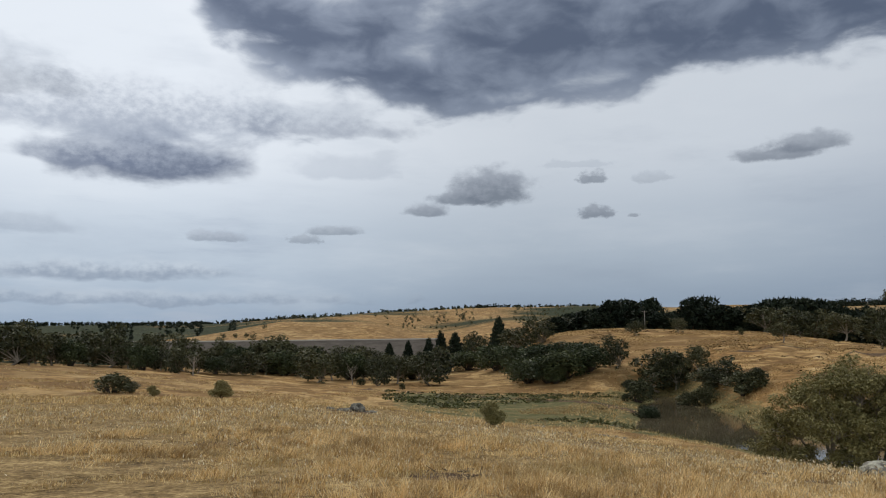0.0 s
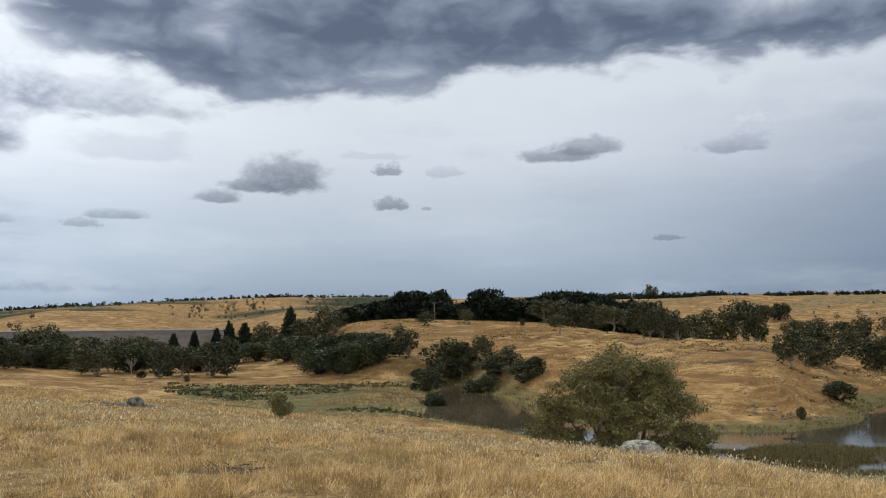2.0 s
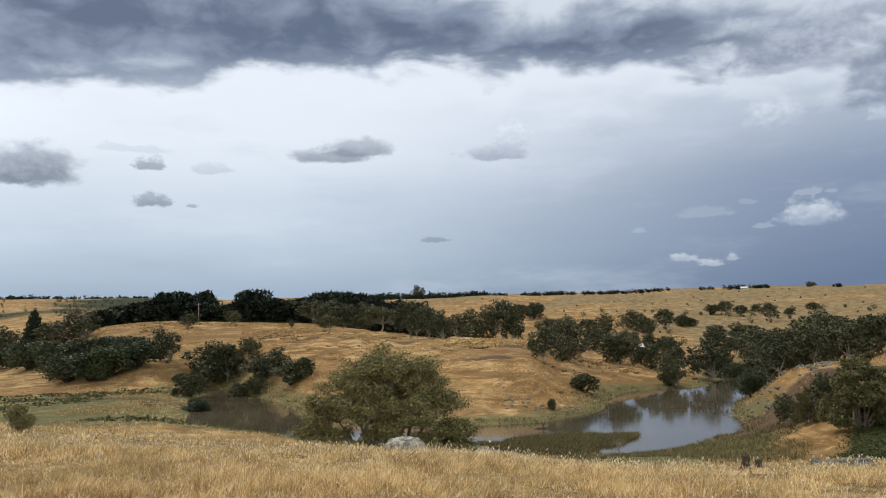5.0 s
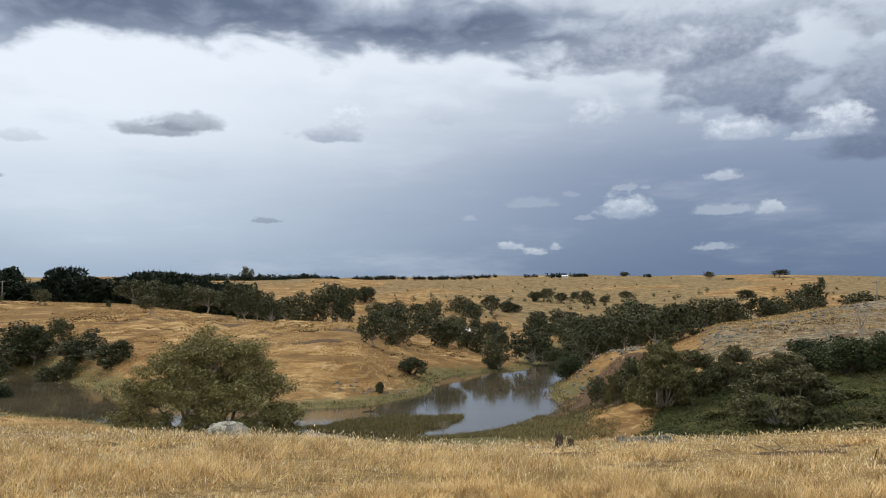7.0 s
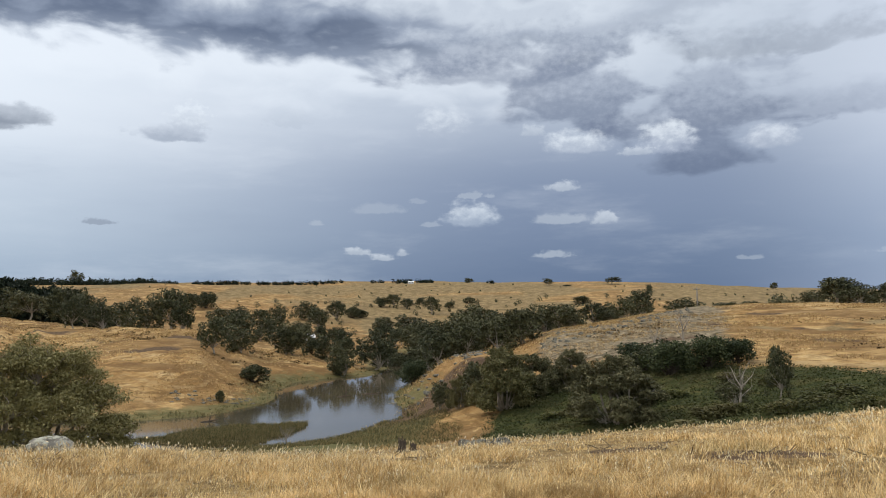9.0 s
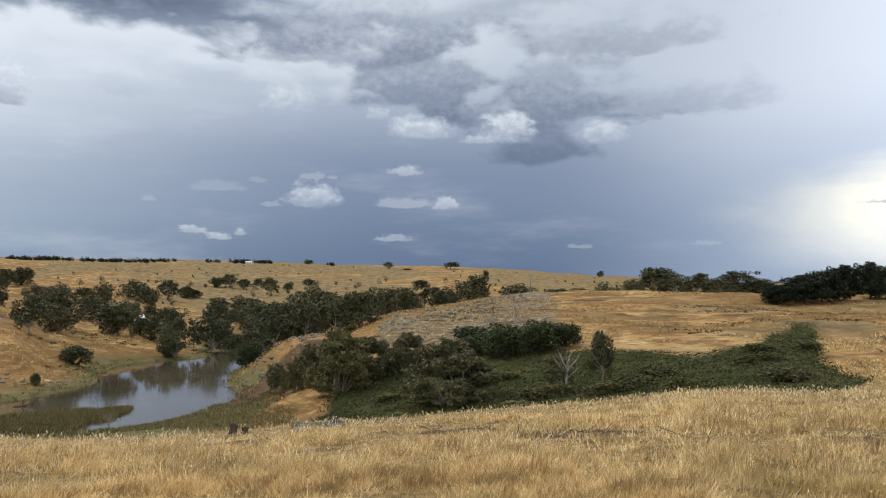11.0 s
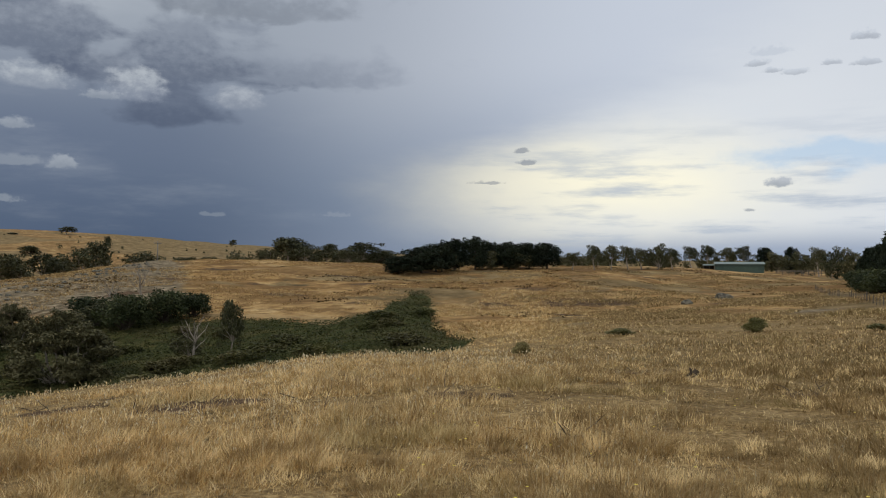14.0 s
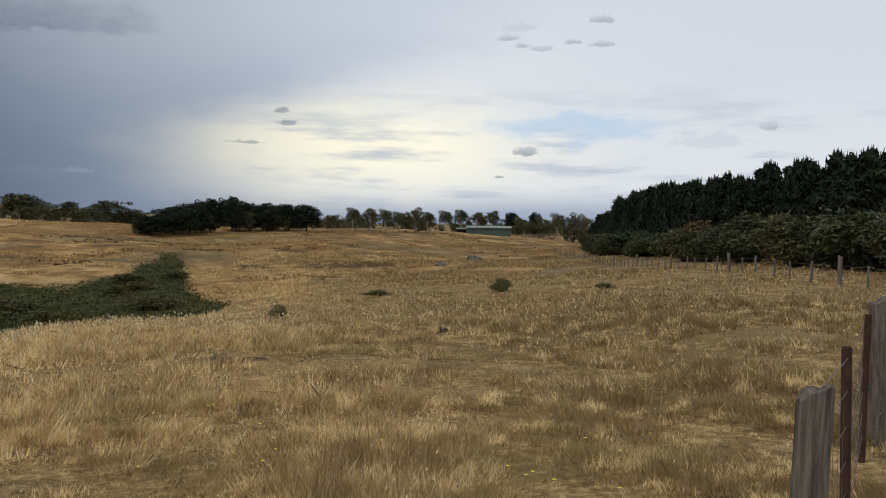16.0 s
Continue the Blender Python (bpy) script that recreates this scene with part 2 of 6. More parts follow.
    grain = noise_node(t, vec_node(t, "MULTIPLY", p, (0.62, 1.0, 1)), 1.0, 6.0, 0.58).outputs["Fac"]
    crumbs = noise_node(t, vec_node(t, "MULTIPLY", p, (1.5, 2.1, 1)), 1.0, 5.0, 0.58).outputs["Fac"]
    for group in (BANKS, PUFFS, BRIGHT, LOW):
        bank = group is BANKS
        for a, e, sx, sy, ragged, cover, low, top in group:
            d = t.nodes.new("ShaderNodeSeparateXYZ")
            after = vec_node(t, "ADD", vec_node(t, "MULTIPLY", base, (1e-7, 1e-7, 0)), q if bank else p)     # each cloud is worked out after the one behind it
            link(t, vec_node(t, "MULTIPLY", vec_node(t, "SUBTRACT", after, (a, e + 0.3 * sy, 0)), (1 / sx, 1.35 / sy, 0)), d.inputs[0])
            up = math_node(t, "MAXIMUM", d.outputs[1], math_node(t, "MULTIPLY", d.outputs[1], -2.4))
            far = math_node(t, "SQRT", math_node(t, "ADD", math_node(t, "MULTIPLY", d.outputs[0], d.outputs[0]), math_node(t, "MULTIPLY", up, up)))
            ruff = swirl if bank else grain if sx > 1.6 else crumbs
            body = math_node(t, "ADD", math_node(t, "SUBTRACT", 1.15 if bank else 1.0, far), math_node(t, "MULTIPLY", math_node(t, "SUBTRACT", ruff, 0.47), 2.6 * ragged))
            if not bank:
                body = math_node(t, "ADD", body, math_node(t, "MULTIPLY", math_node(t, "SUBTRACT", crumbs, 0.5), 0.9 * ragged))
            col = blend(t, ease(t, math_node(t, "ADD", d.outputs[1], math_node(t, "MULTIPLY", math_node(t, "SUBTRACT", crumbs, 0.5), 1.6)), -0.35, 0.95), srgb(*low), srgb(*top))
            base = blend(t, ease(t, body, -0.10, 0.70 if bank else 0.52, 0.0, cover * (1.0 if bank else 0.9)), base, col)
    base = blend(t, 1.0, base, blend(t, ease(t, az, 12.0, 43.0), (1, 1, 1), (1.72, 1.72, 1.72)), "MULTIPLY")
    base = blend(t, 1.0, base, blend(t, ease(t, az, 14.0, 30.0), (0.962, 1.0, 1.022), (0.985, 1.0, 1.0)), "MULTIPLY")
    base = blend(t, 1.0, base, blend(t, ease(t, az, -52.0, -80.0), (1, 1, 1), (1.36, 1.34, 1.32)), "MULTIPLY")
    base = blend(t, 0.06, base, clear)
    below = blend(t, ease(t, el, -2.0, 0.0), srgb(120, 112, 90), base)
    link(t, below, back.inputs[0])
    back.inputs[1].default_value = 1.0


make_world()
sun = new("sun", bpy.data.lights.new("sun", "SUN"))
sun.data.energy, sun.data.angle, sun.data.color = 1.75, radians(14), (1.0, 0.93, 0.82)
sun.matrix_world = look((300 * math.sin(radians(SUN_AZ)), 300 * math.cos(radians(SUN_AZ)), 300 * math.tan(radians(SUN_EL))), (0, 0, 0))

# ---- materials ----
def material(name, roughness=0.9, spec=0.2, metal=0.0):
    m = bpy.data.materials.new(name)
    m.use_nodes = True
    b = m.node_tree.nodes["Principled BSDF"]
    b.inputs["Roughness"].default_value, b.inputs["Specular IOR Level"].default_value = roughness, spec
    b.inputs["Metallic"].default_value = metal
    return m, m.node_tree, b


def ramp(tree, fac, *stops):
    n = tree.nodes.new("ShaderNodeValToRGB")
    put(tree, n.inputs[0], fac)
    els = n.color_ramp.elements
    while len(els) < len(stops):
        els.new(0.5)
    for e, (pos, col) in zip(els, stops):
        e.position, e.color = pos, (*col, 1.0)
    return n.outputs[0]


def bump(tree, b, height, strength, distance):
    n = tree.nodes.new("ShaderNodeBump")
    n.inputs["Strength"].default_value, n.inputs["Distance"].default_value = strength, distance
    link(tree, height, n.inputs["Height"])
    link(tree, n.outputs[0], b.inputs["Normal"])


def place(tree):
    return tree.nodes.new("ShaderNodeNewGeometry").outputs["Position"]


def attr(tree, name):
    n = tree.nodes.new("ShaderNodeAttribute")
    n.attribute_name = name
    return n.outputs["Fac"]


def obj_place(tree):
    return tree.nodes.new("ShaderNodeTexCoord").outputs["Object"]


def obj_random(tree):
    return tree.nodes.new("ShaderNodeObjectInfo").outputs["Random"]


def piece_random(tree):
    return tree.nodes.new("ShaderNodeNewGeometry").outputs["Random Per Island"]


def ground_material():
    m, t, b = material("dry_pasture", 0.95, 0.08)
    p = place(t)
    broad = noise_node(t, p, 0.012, 5, 0.6).outputs["Fac"]
    mid = noise_node(t, p, 0.16, 8, 0.68).outputs["Fac"]
    fine = noise_node(t, p, 1.7, 6, 0.7).outputs["Fac"]
    tuft = noise_node(t, vec_node(t, "MULTIPLY", p, (0.45, 0.45, 1.6)), 1.0, 6, 0.65, 0.6).outputs["Fac"]
    gold = ramp(t, mid, (0.37, (0.11, 0.054, 0.019)), (0.46, (0.29, 0.158, 0.053)), (0.54, (0.47, 0.29, 0.112)), (0.66, (0.66, 0.475, 0.235)))
    gold = blend(t, ease(t, broad, 0.40, 0.65, 0, 0.6), gold, (0.54, 0.375, 0.17))
    rolls = noise_node(t, vec_node(t, "MULTIPLY", p, (0.022, 0.022, 0.16)), 1.0, 7, 0.64, 0.6).outputs["Fac"]
    gold = blend(t, ease(t, rolls, 0.48, 0.56, 0, 0.7), gold, (0.235, 0.138, 0.053))
    tread = noise_node(t, vec_node(t, "MULTIPLY", p, (0.07, 0.07, 0.75)), 1.0, 8, 0.70, 0.8).outputs["Fac"]
    gold = blend(t, ease(t, tread, 0.485, 0.55, 0, 0.8), gold, (0.16, 0.086, 0.032))
    gold = blend(t, ease(t, tread, 0.44, 0.34, 0, 0.55), gold, (0.66, 0.50, 0.26))
    gold = blend(t, ease(t, tuft, 0.52, 0.66, 0, 0.8), gold, (0.16, 0.09, 0.036))
    gold = blend(t, ease(t, fine, 0.35, 0.75, 0.0, 0.5), gold, (0.26, 0.165, 0.07))
    slope = t.nodes.new("ShaderNodeSeparateXYZ")
    link(t, t.nodes.new("ShaderNodeNewGeometry").outputs["Normal"], slope.inputs[0])
    steep = math_node(t, "ADD", slope.outputs[2], math_node(t, "MULTIPLY", math_node(t, "SUBTRACT", tread, 0.5), 0.25))
    gold = blend(t, ease(t, steep, 0.99, 0.93, 0, 0.5), gold, (0.26, 0.148, 0.055))
    scrub = ramp(t, tuft, (0.3, (0.022, 0.028, 0.009)), (0.5, (0.05, 0.056, 0.017)), (0.72, (0.12, 0.10, 0.036)))
    soil = ramp(t, fine, (0.38, (0.062, 0.040, 0.024)), (0.62, (0.165, 0.105, 0.060)))
    stony = ramp(t, noise_node(t, p, 0.9, 8, 0.7).outputs["Fac"], (0.38, (0.075, 0.057, 0.035)), (0.5, (0.19, 0.148, 0.09)), (0.62, (0.36, 0.29, 0.19)))
    sedge = ramp(t, tuft, (0.3, (0.06, 0.07, 0.025)), (0.55, (0.15, 0.13, 0.055)), (0.75, (0.30, 0.22, 0.095)))
    woods = ramp(t, noise_node(t, p, 0.06, 6, 0.65).outputs["Fac"], (0.35, (0.02, 0.028, 0.012)), (0.7, (0.05, 0.055, 0.025)))
    col = gold
    # duller grass; this layer also paints the shade on the eastern pasture
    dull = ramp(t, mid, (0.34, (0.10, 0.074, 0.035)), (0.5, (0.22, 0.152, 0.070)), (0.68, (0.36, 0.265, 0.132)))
    stubble = noise_node(t, p, 11.0, 5, 0.72).outputs["Fac"]
    thatch = ramp(t, math_node(t, "ADD", math_node(t, "MULTIPLY", fine, 0.45), math_node(t, "MULTIPLY", stubble, 0.55)), (0.38, (0.085, 0.055, 0.024)), (0.5, (0.25, 0.165, 0.07)), (0.62, (0.50, 0.36, 0.165)))
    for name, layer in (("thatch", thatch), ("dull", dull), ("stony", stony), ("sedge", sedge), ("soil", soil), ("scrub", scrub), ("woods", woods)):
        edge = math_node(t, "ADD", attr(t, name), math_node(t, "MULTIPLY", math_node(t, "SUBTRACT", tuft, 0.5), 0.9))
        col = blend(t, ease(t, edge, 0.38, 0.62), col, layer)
    link(t, col, b.inputs["Base Color"])
    bump(t, b, math_node(t, "ADD", math_node(t, "MULTIPLY", tuft, 1.6), math_node(t, "MULTIPLY", fine, 0.3)), 0.9, 0.5)
    return m


def leaf_material(name, dark, mid, light, gloss=0.25, patchy=None):
    m, t, b = material(name, 0.65, gloss)
    r = piece_random(t)
    col = ramp(t, r, (0.0, dark), (0.55, mid), (1.0, light))
    clump = noise_node(t, obj_place(t), 0.45, 3, 0.6).outputs["Fac"]
    col = blend(t, ease(t, clump, 0.35, 0.7, 0.0, 0.55), col, light)
    if patchy:
        col = blend(t, ease(t, noise_node(t, place(t), 0.13, 5, 0.65).outputs["Fac"], 0.44, 0.62, 0.0, 0.85), col, patchy)
    hsv = t.nodes.new("ShaderNodeHueSaturation")
    link(t, col, hsv.inputs["Color"])
    link(t, ease(t, obj_random(t), 0, 1, 0.72, 1.25), hsv.inputs["Value"])
    link(t, ease(t, obj_random(t), 0, 1, 0.515, 0.485), hsv.inputs["Hue"])
    link(t, hsv.outputs[0], b.inputs["Base Color"])
    return m


def bark_material(name, dark, light):
    m, t, b = material(name, 0.9, 0.1)
    n = noise_node(t, vec_node(t, "MULTIPLY", obj_place(t), (5, 5, 0.9)), 1.0, 6, 0.7, 0.6).outputs["Fac"]
    link(t, ramp(t, n, (0.3, dark), (0.7, light)), b.inputs["Base Color"])
    bump(t, b, n, 0.6, 0.05)
    return m


def straw_material(name, *stops, mix=True):
    m, t, b = material(name, 0.75, 0.12)
    p = place(t)
    col = ramp(t, piece_random(t), *stops)
    if mix:
        patch = noise_node(t, p, 0.22, 6, 0.68).outputs["Fac"]
        clump = noise_node(t, p, 2.4, 5, 0.66).outputs["Fac"]
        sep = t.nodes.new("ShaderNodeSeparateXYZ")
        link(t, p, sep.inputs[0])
        # cloud shade over the eastern pasture, painted into the blade colour past this bearing
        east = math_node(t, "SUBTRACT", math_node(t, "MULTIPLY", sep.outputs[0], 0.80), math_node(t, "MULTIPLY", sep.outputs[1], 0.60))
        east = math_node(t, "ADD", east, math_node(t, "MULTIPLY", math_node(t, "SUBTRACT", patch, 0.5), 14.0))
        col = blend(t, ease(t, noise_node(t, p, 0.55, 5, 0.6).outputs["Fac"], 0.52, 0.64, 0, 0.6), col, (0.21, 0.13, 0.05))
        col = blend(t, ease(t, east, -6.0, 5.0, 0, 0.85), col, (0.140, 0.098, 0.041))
        col = blend(t, ease(t, patch, 0.49, 0.60, 0, 0.5), col, (0.38, 0.255, 0.11))
        col = blend(t, ease(t, clump, 0.51, 0.60, 0, 0.62), col, (0.19, 0.118, 0.047))
        col = blend(t, ease(t, clump, 0.47, 0.40, 0, 0.8), col, (0.92, 0.70, 0.36))
        col = blend(t, ease(t, noise_node(t, p, 0.4, 3, 0.6).outputs["Fac"], 0.54, 0.64, 0, 0.35), col, (0.24, 0.20, 0.075))
    link(t, col, b.inputs["Base Color"])
    return m


def stone_material(name, gain):
    m, t, b = material(name, 0.92, 0.15)
    p = obj_place(t)
    n = noise_node(t, p, 1.6, 8, 0.7).outputs["Fac"]
    col = ramp(t, n, (0.36, (0.05 * gain, 0.045 * gain, 0.036 * gain)), (0.5, (0.13 * gain, 0.117 * gain, 0.095 * gain)), (0.64, (0.24 * gain, 0.22 * gain, 0.18 * gain)))
    lichen = noise_node(t, p, 7.0, 6, 0.7).outputs["Fac"]
    col = blend(t, ease(t, lichen, 0.49, 0.54, 0, 0.75), col, (0.27 * gain, 0.26 * gain, 0.20 * gain))
    link(t, col, b.inputs["Base Color"])
    bump(t, b, n, 0.8, 0.12)
    return m


def water_material():
    m, t, b = material("still_river_water", 0.06, 0.5)
    p = place(t)
    murk = noise_node(t, p, 0.05, 3, 0.5).outputs["Fac"]
    link(t, ramp(t, murk, (0.3, (0.06, 0.050, 0.030)), (0.7, (0.115, 0.092, 0.056))), b.inputs["Base Color"])
    b.inputs["IOR"].default_value = 1.33
    wind = ease(t, noise_node(t, p, 0.035, 3, 0.5).outputs["Fac"], 0.4, 0.65)
    link(t, math_node(t, "MULTIPLY_ADD", wind, 0.07, 0.02), b.inputs["Roughness"])
    bump(t, b, noise_node(t, vec_node(t, "MULTIPLY", p, (1.1, 1.6, 1)), 1.0, 4, 0.6).outputs["Fac"], 0.10, 0.03)
    return m


def plain_material(name, a, c, scale=3.0, roughness=0.8, spec=0.2, metal=0.0, stretch=(1, 1, 1), relief=0.3):
    m, t, b = material(name, roughness, spec, metal)
    n = noise_node(t, vec_node(t, "MULTIPLY", obj_place(t), stretch), scale, 6, 0.65).outputs["Fac"]
    link(t, ramp(t, n, (0.3, a), (0.7, c)), b.inputs["Base Color"])
    bump(t, b, n, relief, 0.02)
    return m


PASTURE, WATER, STONE = ground_material(), water_material(), stone_material("weathered_rock", 0.9)
LICHEN_STONE = stone_material("lichened_boulder", 1.75)
GUM_LEAF = leaf_material("gum_leaves", (0.020, 0.025, 0.009), (0.052, 0.055, 0.021), (0.105, 0.100, 0.042))
OLIVE_LEAF = leaf_material("olive_gum_leaves", (0.082, 0.078, 0.025), (0.165, 0.150, 0.050), (0.27, 0.235, 0.092))
PINE_LEAF = leaf_material("pine_needles", (0.006, 0.011, 0.007), (0.014, 0.022, 0.012), (0.030, 0.038, 0.020), 0.1)
WATTLE_LEAF = leaf_material("wattle_leaves", (0.014, 0.023, 0.008), (0.034, 0.047, 0.016), (0.072, 0.082, 0.028))
RUST_LEAF = leaf_material("browning_leaves", (0.04, 0.028, 0.012), (0.085, 0.055, 0.022), (0.13, 0.085, 0.035))
GREEN_LEAF = leaf_material("bramble_leaves", (0.028, 0.034, 0.009), (0.066, 0.074, 0.020), (0.125, 0.124, 0.036), 0.2, (0.105, 0.084, 0.032))
GREY_LEAF = leaf_material("grey_gum_leaves", (0.036, 0.037, 0.014), (0.080, 0.078, 0.032), (0.145, 0.132, 0.060))
MOSS_LEAF = leaf_material("moss_gum_leaves", (0.045, 0.045, 0.014), (0.105, 0.098, 0.034), (0.19, 0.165, 0.065))
GUM_BARK = bark_material("pale_gum_bark", (0.16, 0.13, 0.10), (0.42, 0.37, 0.30))
BRACKEN = leaf_material("dead_bracken", (0.05, 0.028, 0.014), (0.11, 0.062, 0.028), (0.20, 0.12, 0.052), 0.1)
DARK_BARK = bark_material("dark_bark", (0.035, 0.028, 0.022), (0.11, 0.09, 0.07))
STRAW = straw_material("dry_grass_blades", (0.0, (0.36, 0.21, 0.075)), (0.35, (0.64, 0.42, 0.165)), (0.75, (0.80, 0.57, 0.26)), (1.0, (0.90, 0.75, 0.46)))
SEDGE = straw_material("sedge_blades", (0.0, (0.05, 0.055, 0.02)), (0.5, (0.13, 0.115, 0.045)), (1.0, (0.34, 0.25, 0.11)), mix=False)
TIMBER = plain_material("weathered_timber", (0.045, 0.037, 0.030), (0.235, 0.205, 0.17), 2.6, 0.9, 0.1, 0, (14, 14, 1.2), 0.9)
POLE = plain_material("pole_timber", (0.16, 0.14, 0.12), (0.34, 0.31, 0.27), 2.0, 0.9, 0.1, 0, (3, 3, 0.3))
RUST = plain_material("rusty_steel", (0.035, 0.020, 0.015), (0.10, 0.052, 0.035), 12, 0.85, 0.3, 0.3)
WIRE = plain_material("old_wire", (0.10, 0.075, 0.06), (0.22, 0.19, 0.17), 30, 0.6, 0.4, 0.6)
SHED_GREEN = plain_material("green_steel_sheet", (0.05, 0.085, 0.068), (0.075, 0.115, 0.092), 0.7, 0.5, 0.4, 0.0, (1, 1, 0.2), 0.05)
SHED_ROOF = plain_material("pale_green_roof_sheet", (0.12, 0.165, 0.14), (0.165, 0.21, 0.18), 0.6, 0.45, 0.4, 0.0, (1, 1, 1), 0.05)
BAY_SHADE = plain_material("dark_bay_shade", (0.015, 0.017, 0.016), (0.03, 0.032, 0.03), 2)
EMBANK = plain_material("embankment_rock", (0.085, 0.072, 0.058), (0.16, 0.135, 0.11), 0.12, 0.95, 0.1, 0, (1, 1, 3), 0.5)
GRAVEL = plain_material("pale_gravel", (0.42, 0.39, 0.34), (0.55, 0.52, 0.46), 0.5)
RENDER_WALL = plain_material("pale_house_wall", (0.45, 0.42, 0.38), (0.6, 0.57, 0.52), 0.8)
TILE_ROOF = plain_material("grey_house_roof", (0.22, 0.21, 0.21), (0.5, 0.49, 0.48), 0.4)
WHITE_ROOF = plain_material("white_tin_roof", (0.62, 0.62, 0.61), (0.75, 0.75, 0.74), 0.5, 0.5)
GLASS = plain_material("dark_window_glass", (0.03, 0.035, 0.04), (0.05, 0.055, 0.06), 1.0, 0.1, 0.6)
CHAR = plain_material("burnt_stump_wood", (0.03, 0.024, 0.02), (0.13, 0.10, 0.075), 4, 0.95, 0.05, 0, (6, 6, 1), 0.8)
STICK = plain_material("grey_fallen_sticks", (0.060, 0.043, 0.028), (0.22, 0.165, 0.11), 6, 0.9, 0.1)
YELLOW = plain_material("yellow_petals", (0.70, 0.55, 0.06), (0.85, 0.72, 0.15), 20, 0.6)
# ---- landform: heights by bearing (degrees from +y) and distance ----
def pchip(xs, ys, x):
    """Smooth curve through the knots that never overshoots."""
    xs, ys, x = np.asarray(xs, float), np.asarray(ys, float), np.asarray(x, float)
    h, d = np.diff(xs), np.diff(ys) / np.diff(xs)
    m = np.zeros_like(xs)
    m[0], m[-1] = d[0], d[-1]
    for i in range(1, len(xs) - 1):
        if d[i - 1] * d[i] > 0:
            w1, w2 = 2 * h[i] + h[i - 1], h[i] + 2 * h[i - 1]
            m[i] = (w1 + w2) / (w1 / d[i - 1] + w2 / d[i])
    x = np.clip(x, xs[0], xs[-1])
    k = np.clip(np.searchsorted(xs, x, side="right") - 1, 0, len(xs) - 2)
    t = (x - xs[k]) / h[k]
    return ((1 + 2 * t) * (1 - t) ** 2 * ys[k] + t * (1 - t) ** 2 * h[k] * m[k]
            + t * t * (3 - 2 * t) * ys[k + 1] + t * t * (t - 1) * h[k] * m[k + 1])


def lattice(ix, iy, seed):
    n = (ix.astype(np.int64) * 374761393 + iy.astype(np.int64) * 668265263 + seed * 974634777) & 0xFFFFFFFF
    n = ((n ^ (n >> 13)) * 1274126177) & 0xFFFFFFFF
    return ((n ^ (n >> 16)) & 0xFFFF) / 32767.5 - 1.0


def rough(x, y, size, seed=0, octaves=3):
    """Value noise, about -1 to 1, with features of that size in metres."""
    x, y = np.asarray(x, float) / size, np.asarray(y, float) / size
    out, amp, total = 0.0, 1.0, 0.0
    for o in range(octaves):
        ix, iy = np.floor(x), np.floor(y)
        fx, fy = x - ix, y - iy
        fx, fy = fx * fx * (3 - 2 * fx), fy * fy * (3 - 2 * fy)
        a, b = lattice(ix, iy, seed + o), lattice(ix + 1, iy, seed + o)
        c, d = lattice(ix, iy + 1, seed + o), lattice(ix + 1, iy + 1, seed + o)
        out = out + amp * (a * (1 - fx) * (1 - fy) + b * fx * (1 - fy) + c * (1 - fx) * fy + d * fx * fy)
        total, amp, x, y = total + amp, amp * 0.5, x * 2.03 + 17.1, y * 2.03 + 5.7
    return out / total


def smooth(a, b, x):
    t = np.clip((np.asarray(x, float) - a) / (b - a), 0, 1)
    return t * t * (3 - 2 * t)


WATER_Z, POOL_Z = -10.35, -8.0

# each landform: bearings, distances and heights above the feet of the camera
BROW_AZ = (-180, -95, -75, -63, -52, -41, -30, -19, -8, 0, 10, 20, 30, 40, 50, 62, 75, 180)
BROW_R = (60, 60, 50, 42, 36, 31, 28, 25, 23.5, 23, 24, 28, 32, 36, 40, 36, 30, 40)
BROW_Z = (-0.6, -1.2, -1.25, -1.5, -1.95, -2.2, -2.25, -2.3, -1.9, -1.6, -1.35, -1.3, -1.5, -1.35, -1.2, 0.1, 0.2, 0)
FLOOR_AZ = (-180, -95, -75, -60, -50, -42, -28, -18, -10, -3, 4, 12, 20, 27, 33, 45, 60, 75, 180)
FLOOR_R = (110, 95, 95, 110, 108, 98, 76, 74, 72, 66, 62, 58, 56, 56, 66, 80, 70, 60, 90)
FLOOR_Z = (-1.0, -2.7, -4.0, -8.0, -9.7, -10.1, -10.2, -10.2, -9.4, -8.4, -7.4, -6.2, -5.2, -4.2, -3.0, -1.9, -0.5, 0.2, 0)
FOOT_AZ = (-180, -95, -82, -72, -64, -56, -48, -38, -28, -20, -14, -10, -5, 0, 6, 14, 22, 28, 36, 48, 60, 75, 180)
FOOT_R = (220, 215, 215, 215, 215, 195, 190, 140, 116, 128, 168, 150, 105, 95, 92, 88, 84, 82, 105, 140, 110, 100, 150)
FOOT_Z = (0, -0.7, -3.3, -7.0, -8.6, -9.2, -9.4, -9.3, -9.3, -9.4, -9.6, -8.6, -6.3, -5.6, -4.2, -3.0, -2.6, -2.8, -1.6, -1.2, -0.4, 0, 0)
CREST_AZ = (-180, -95, -80, -66, -58, -52, -49, -44, -40, -36, -32, -28.5, -25, -21.5, -18, -15, -12, -8, -4, 0, 3, 6, 9.5, 13, 20, 30, 40, 49, 54, 60, 75, 180)
CREST_R = (300, 300, 300, 320, 330, 335, 335, 335, 330, 312, 292, 275, 262, 250, 240, 228, 260, 240, 165, 142, 155, 172, 190, 205, 212, 222, 240, 262, 240, 200, 200, 260)
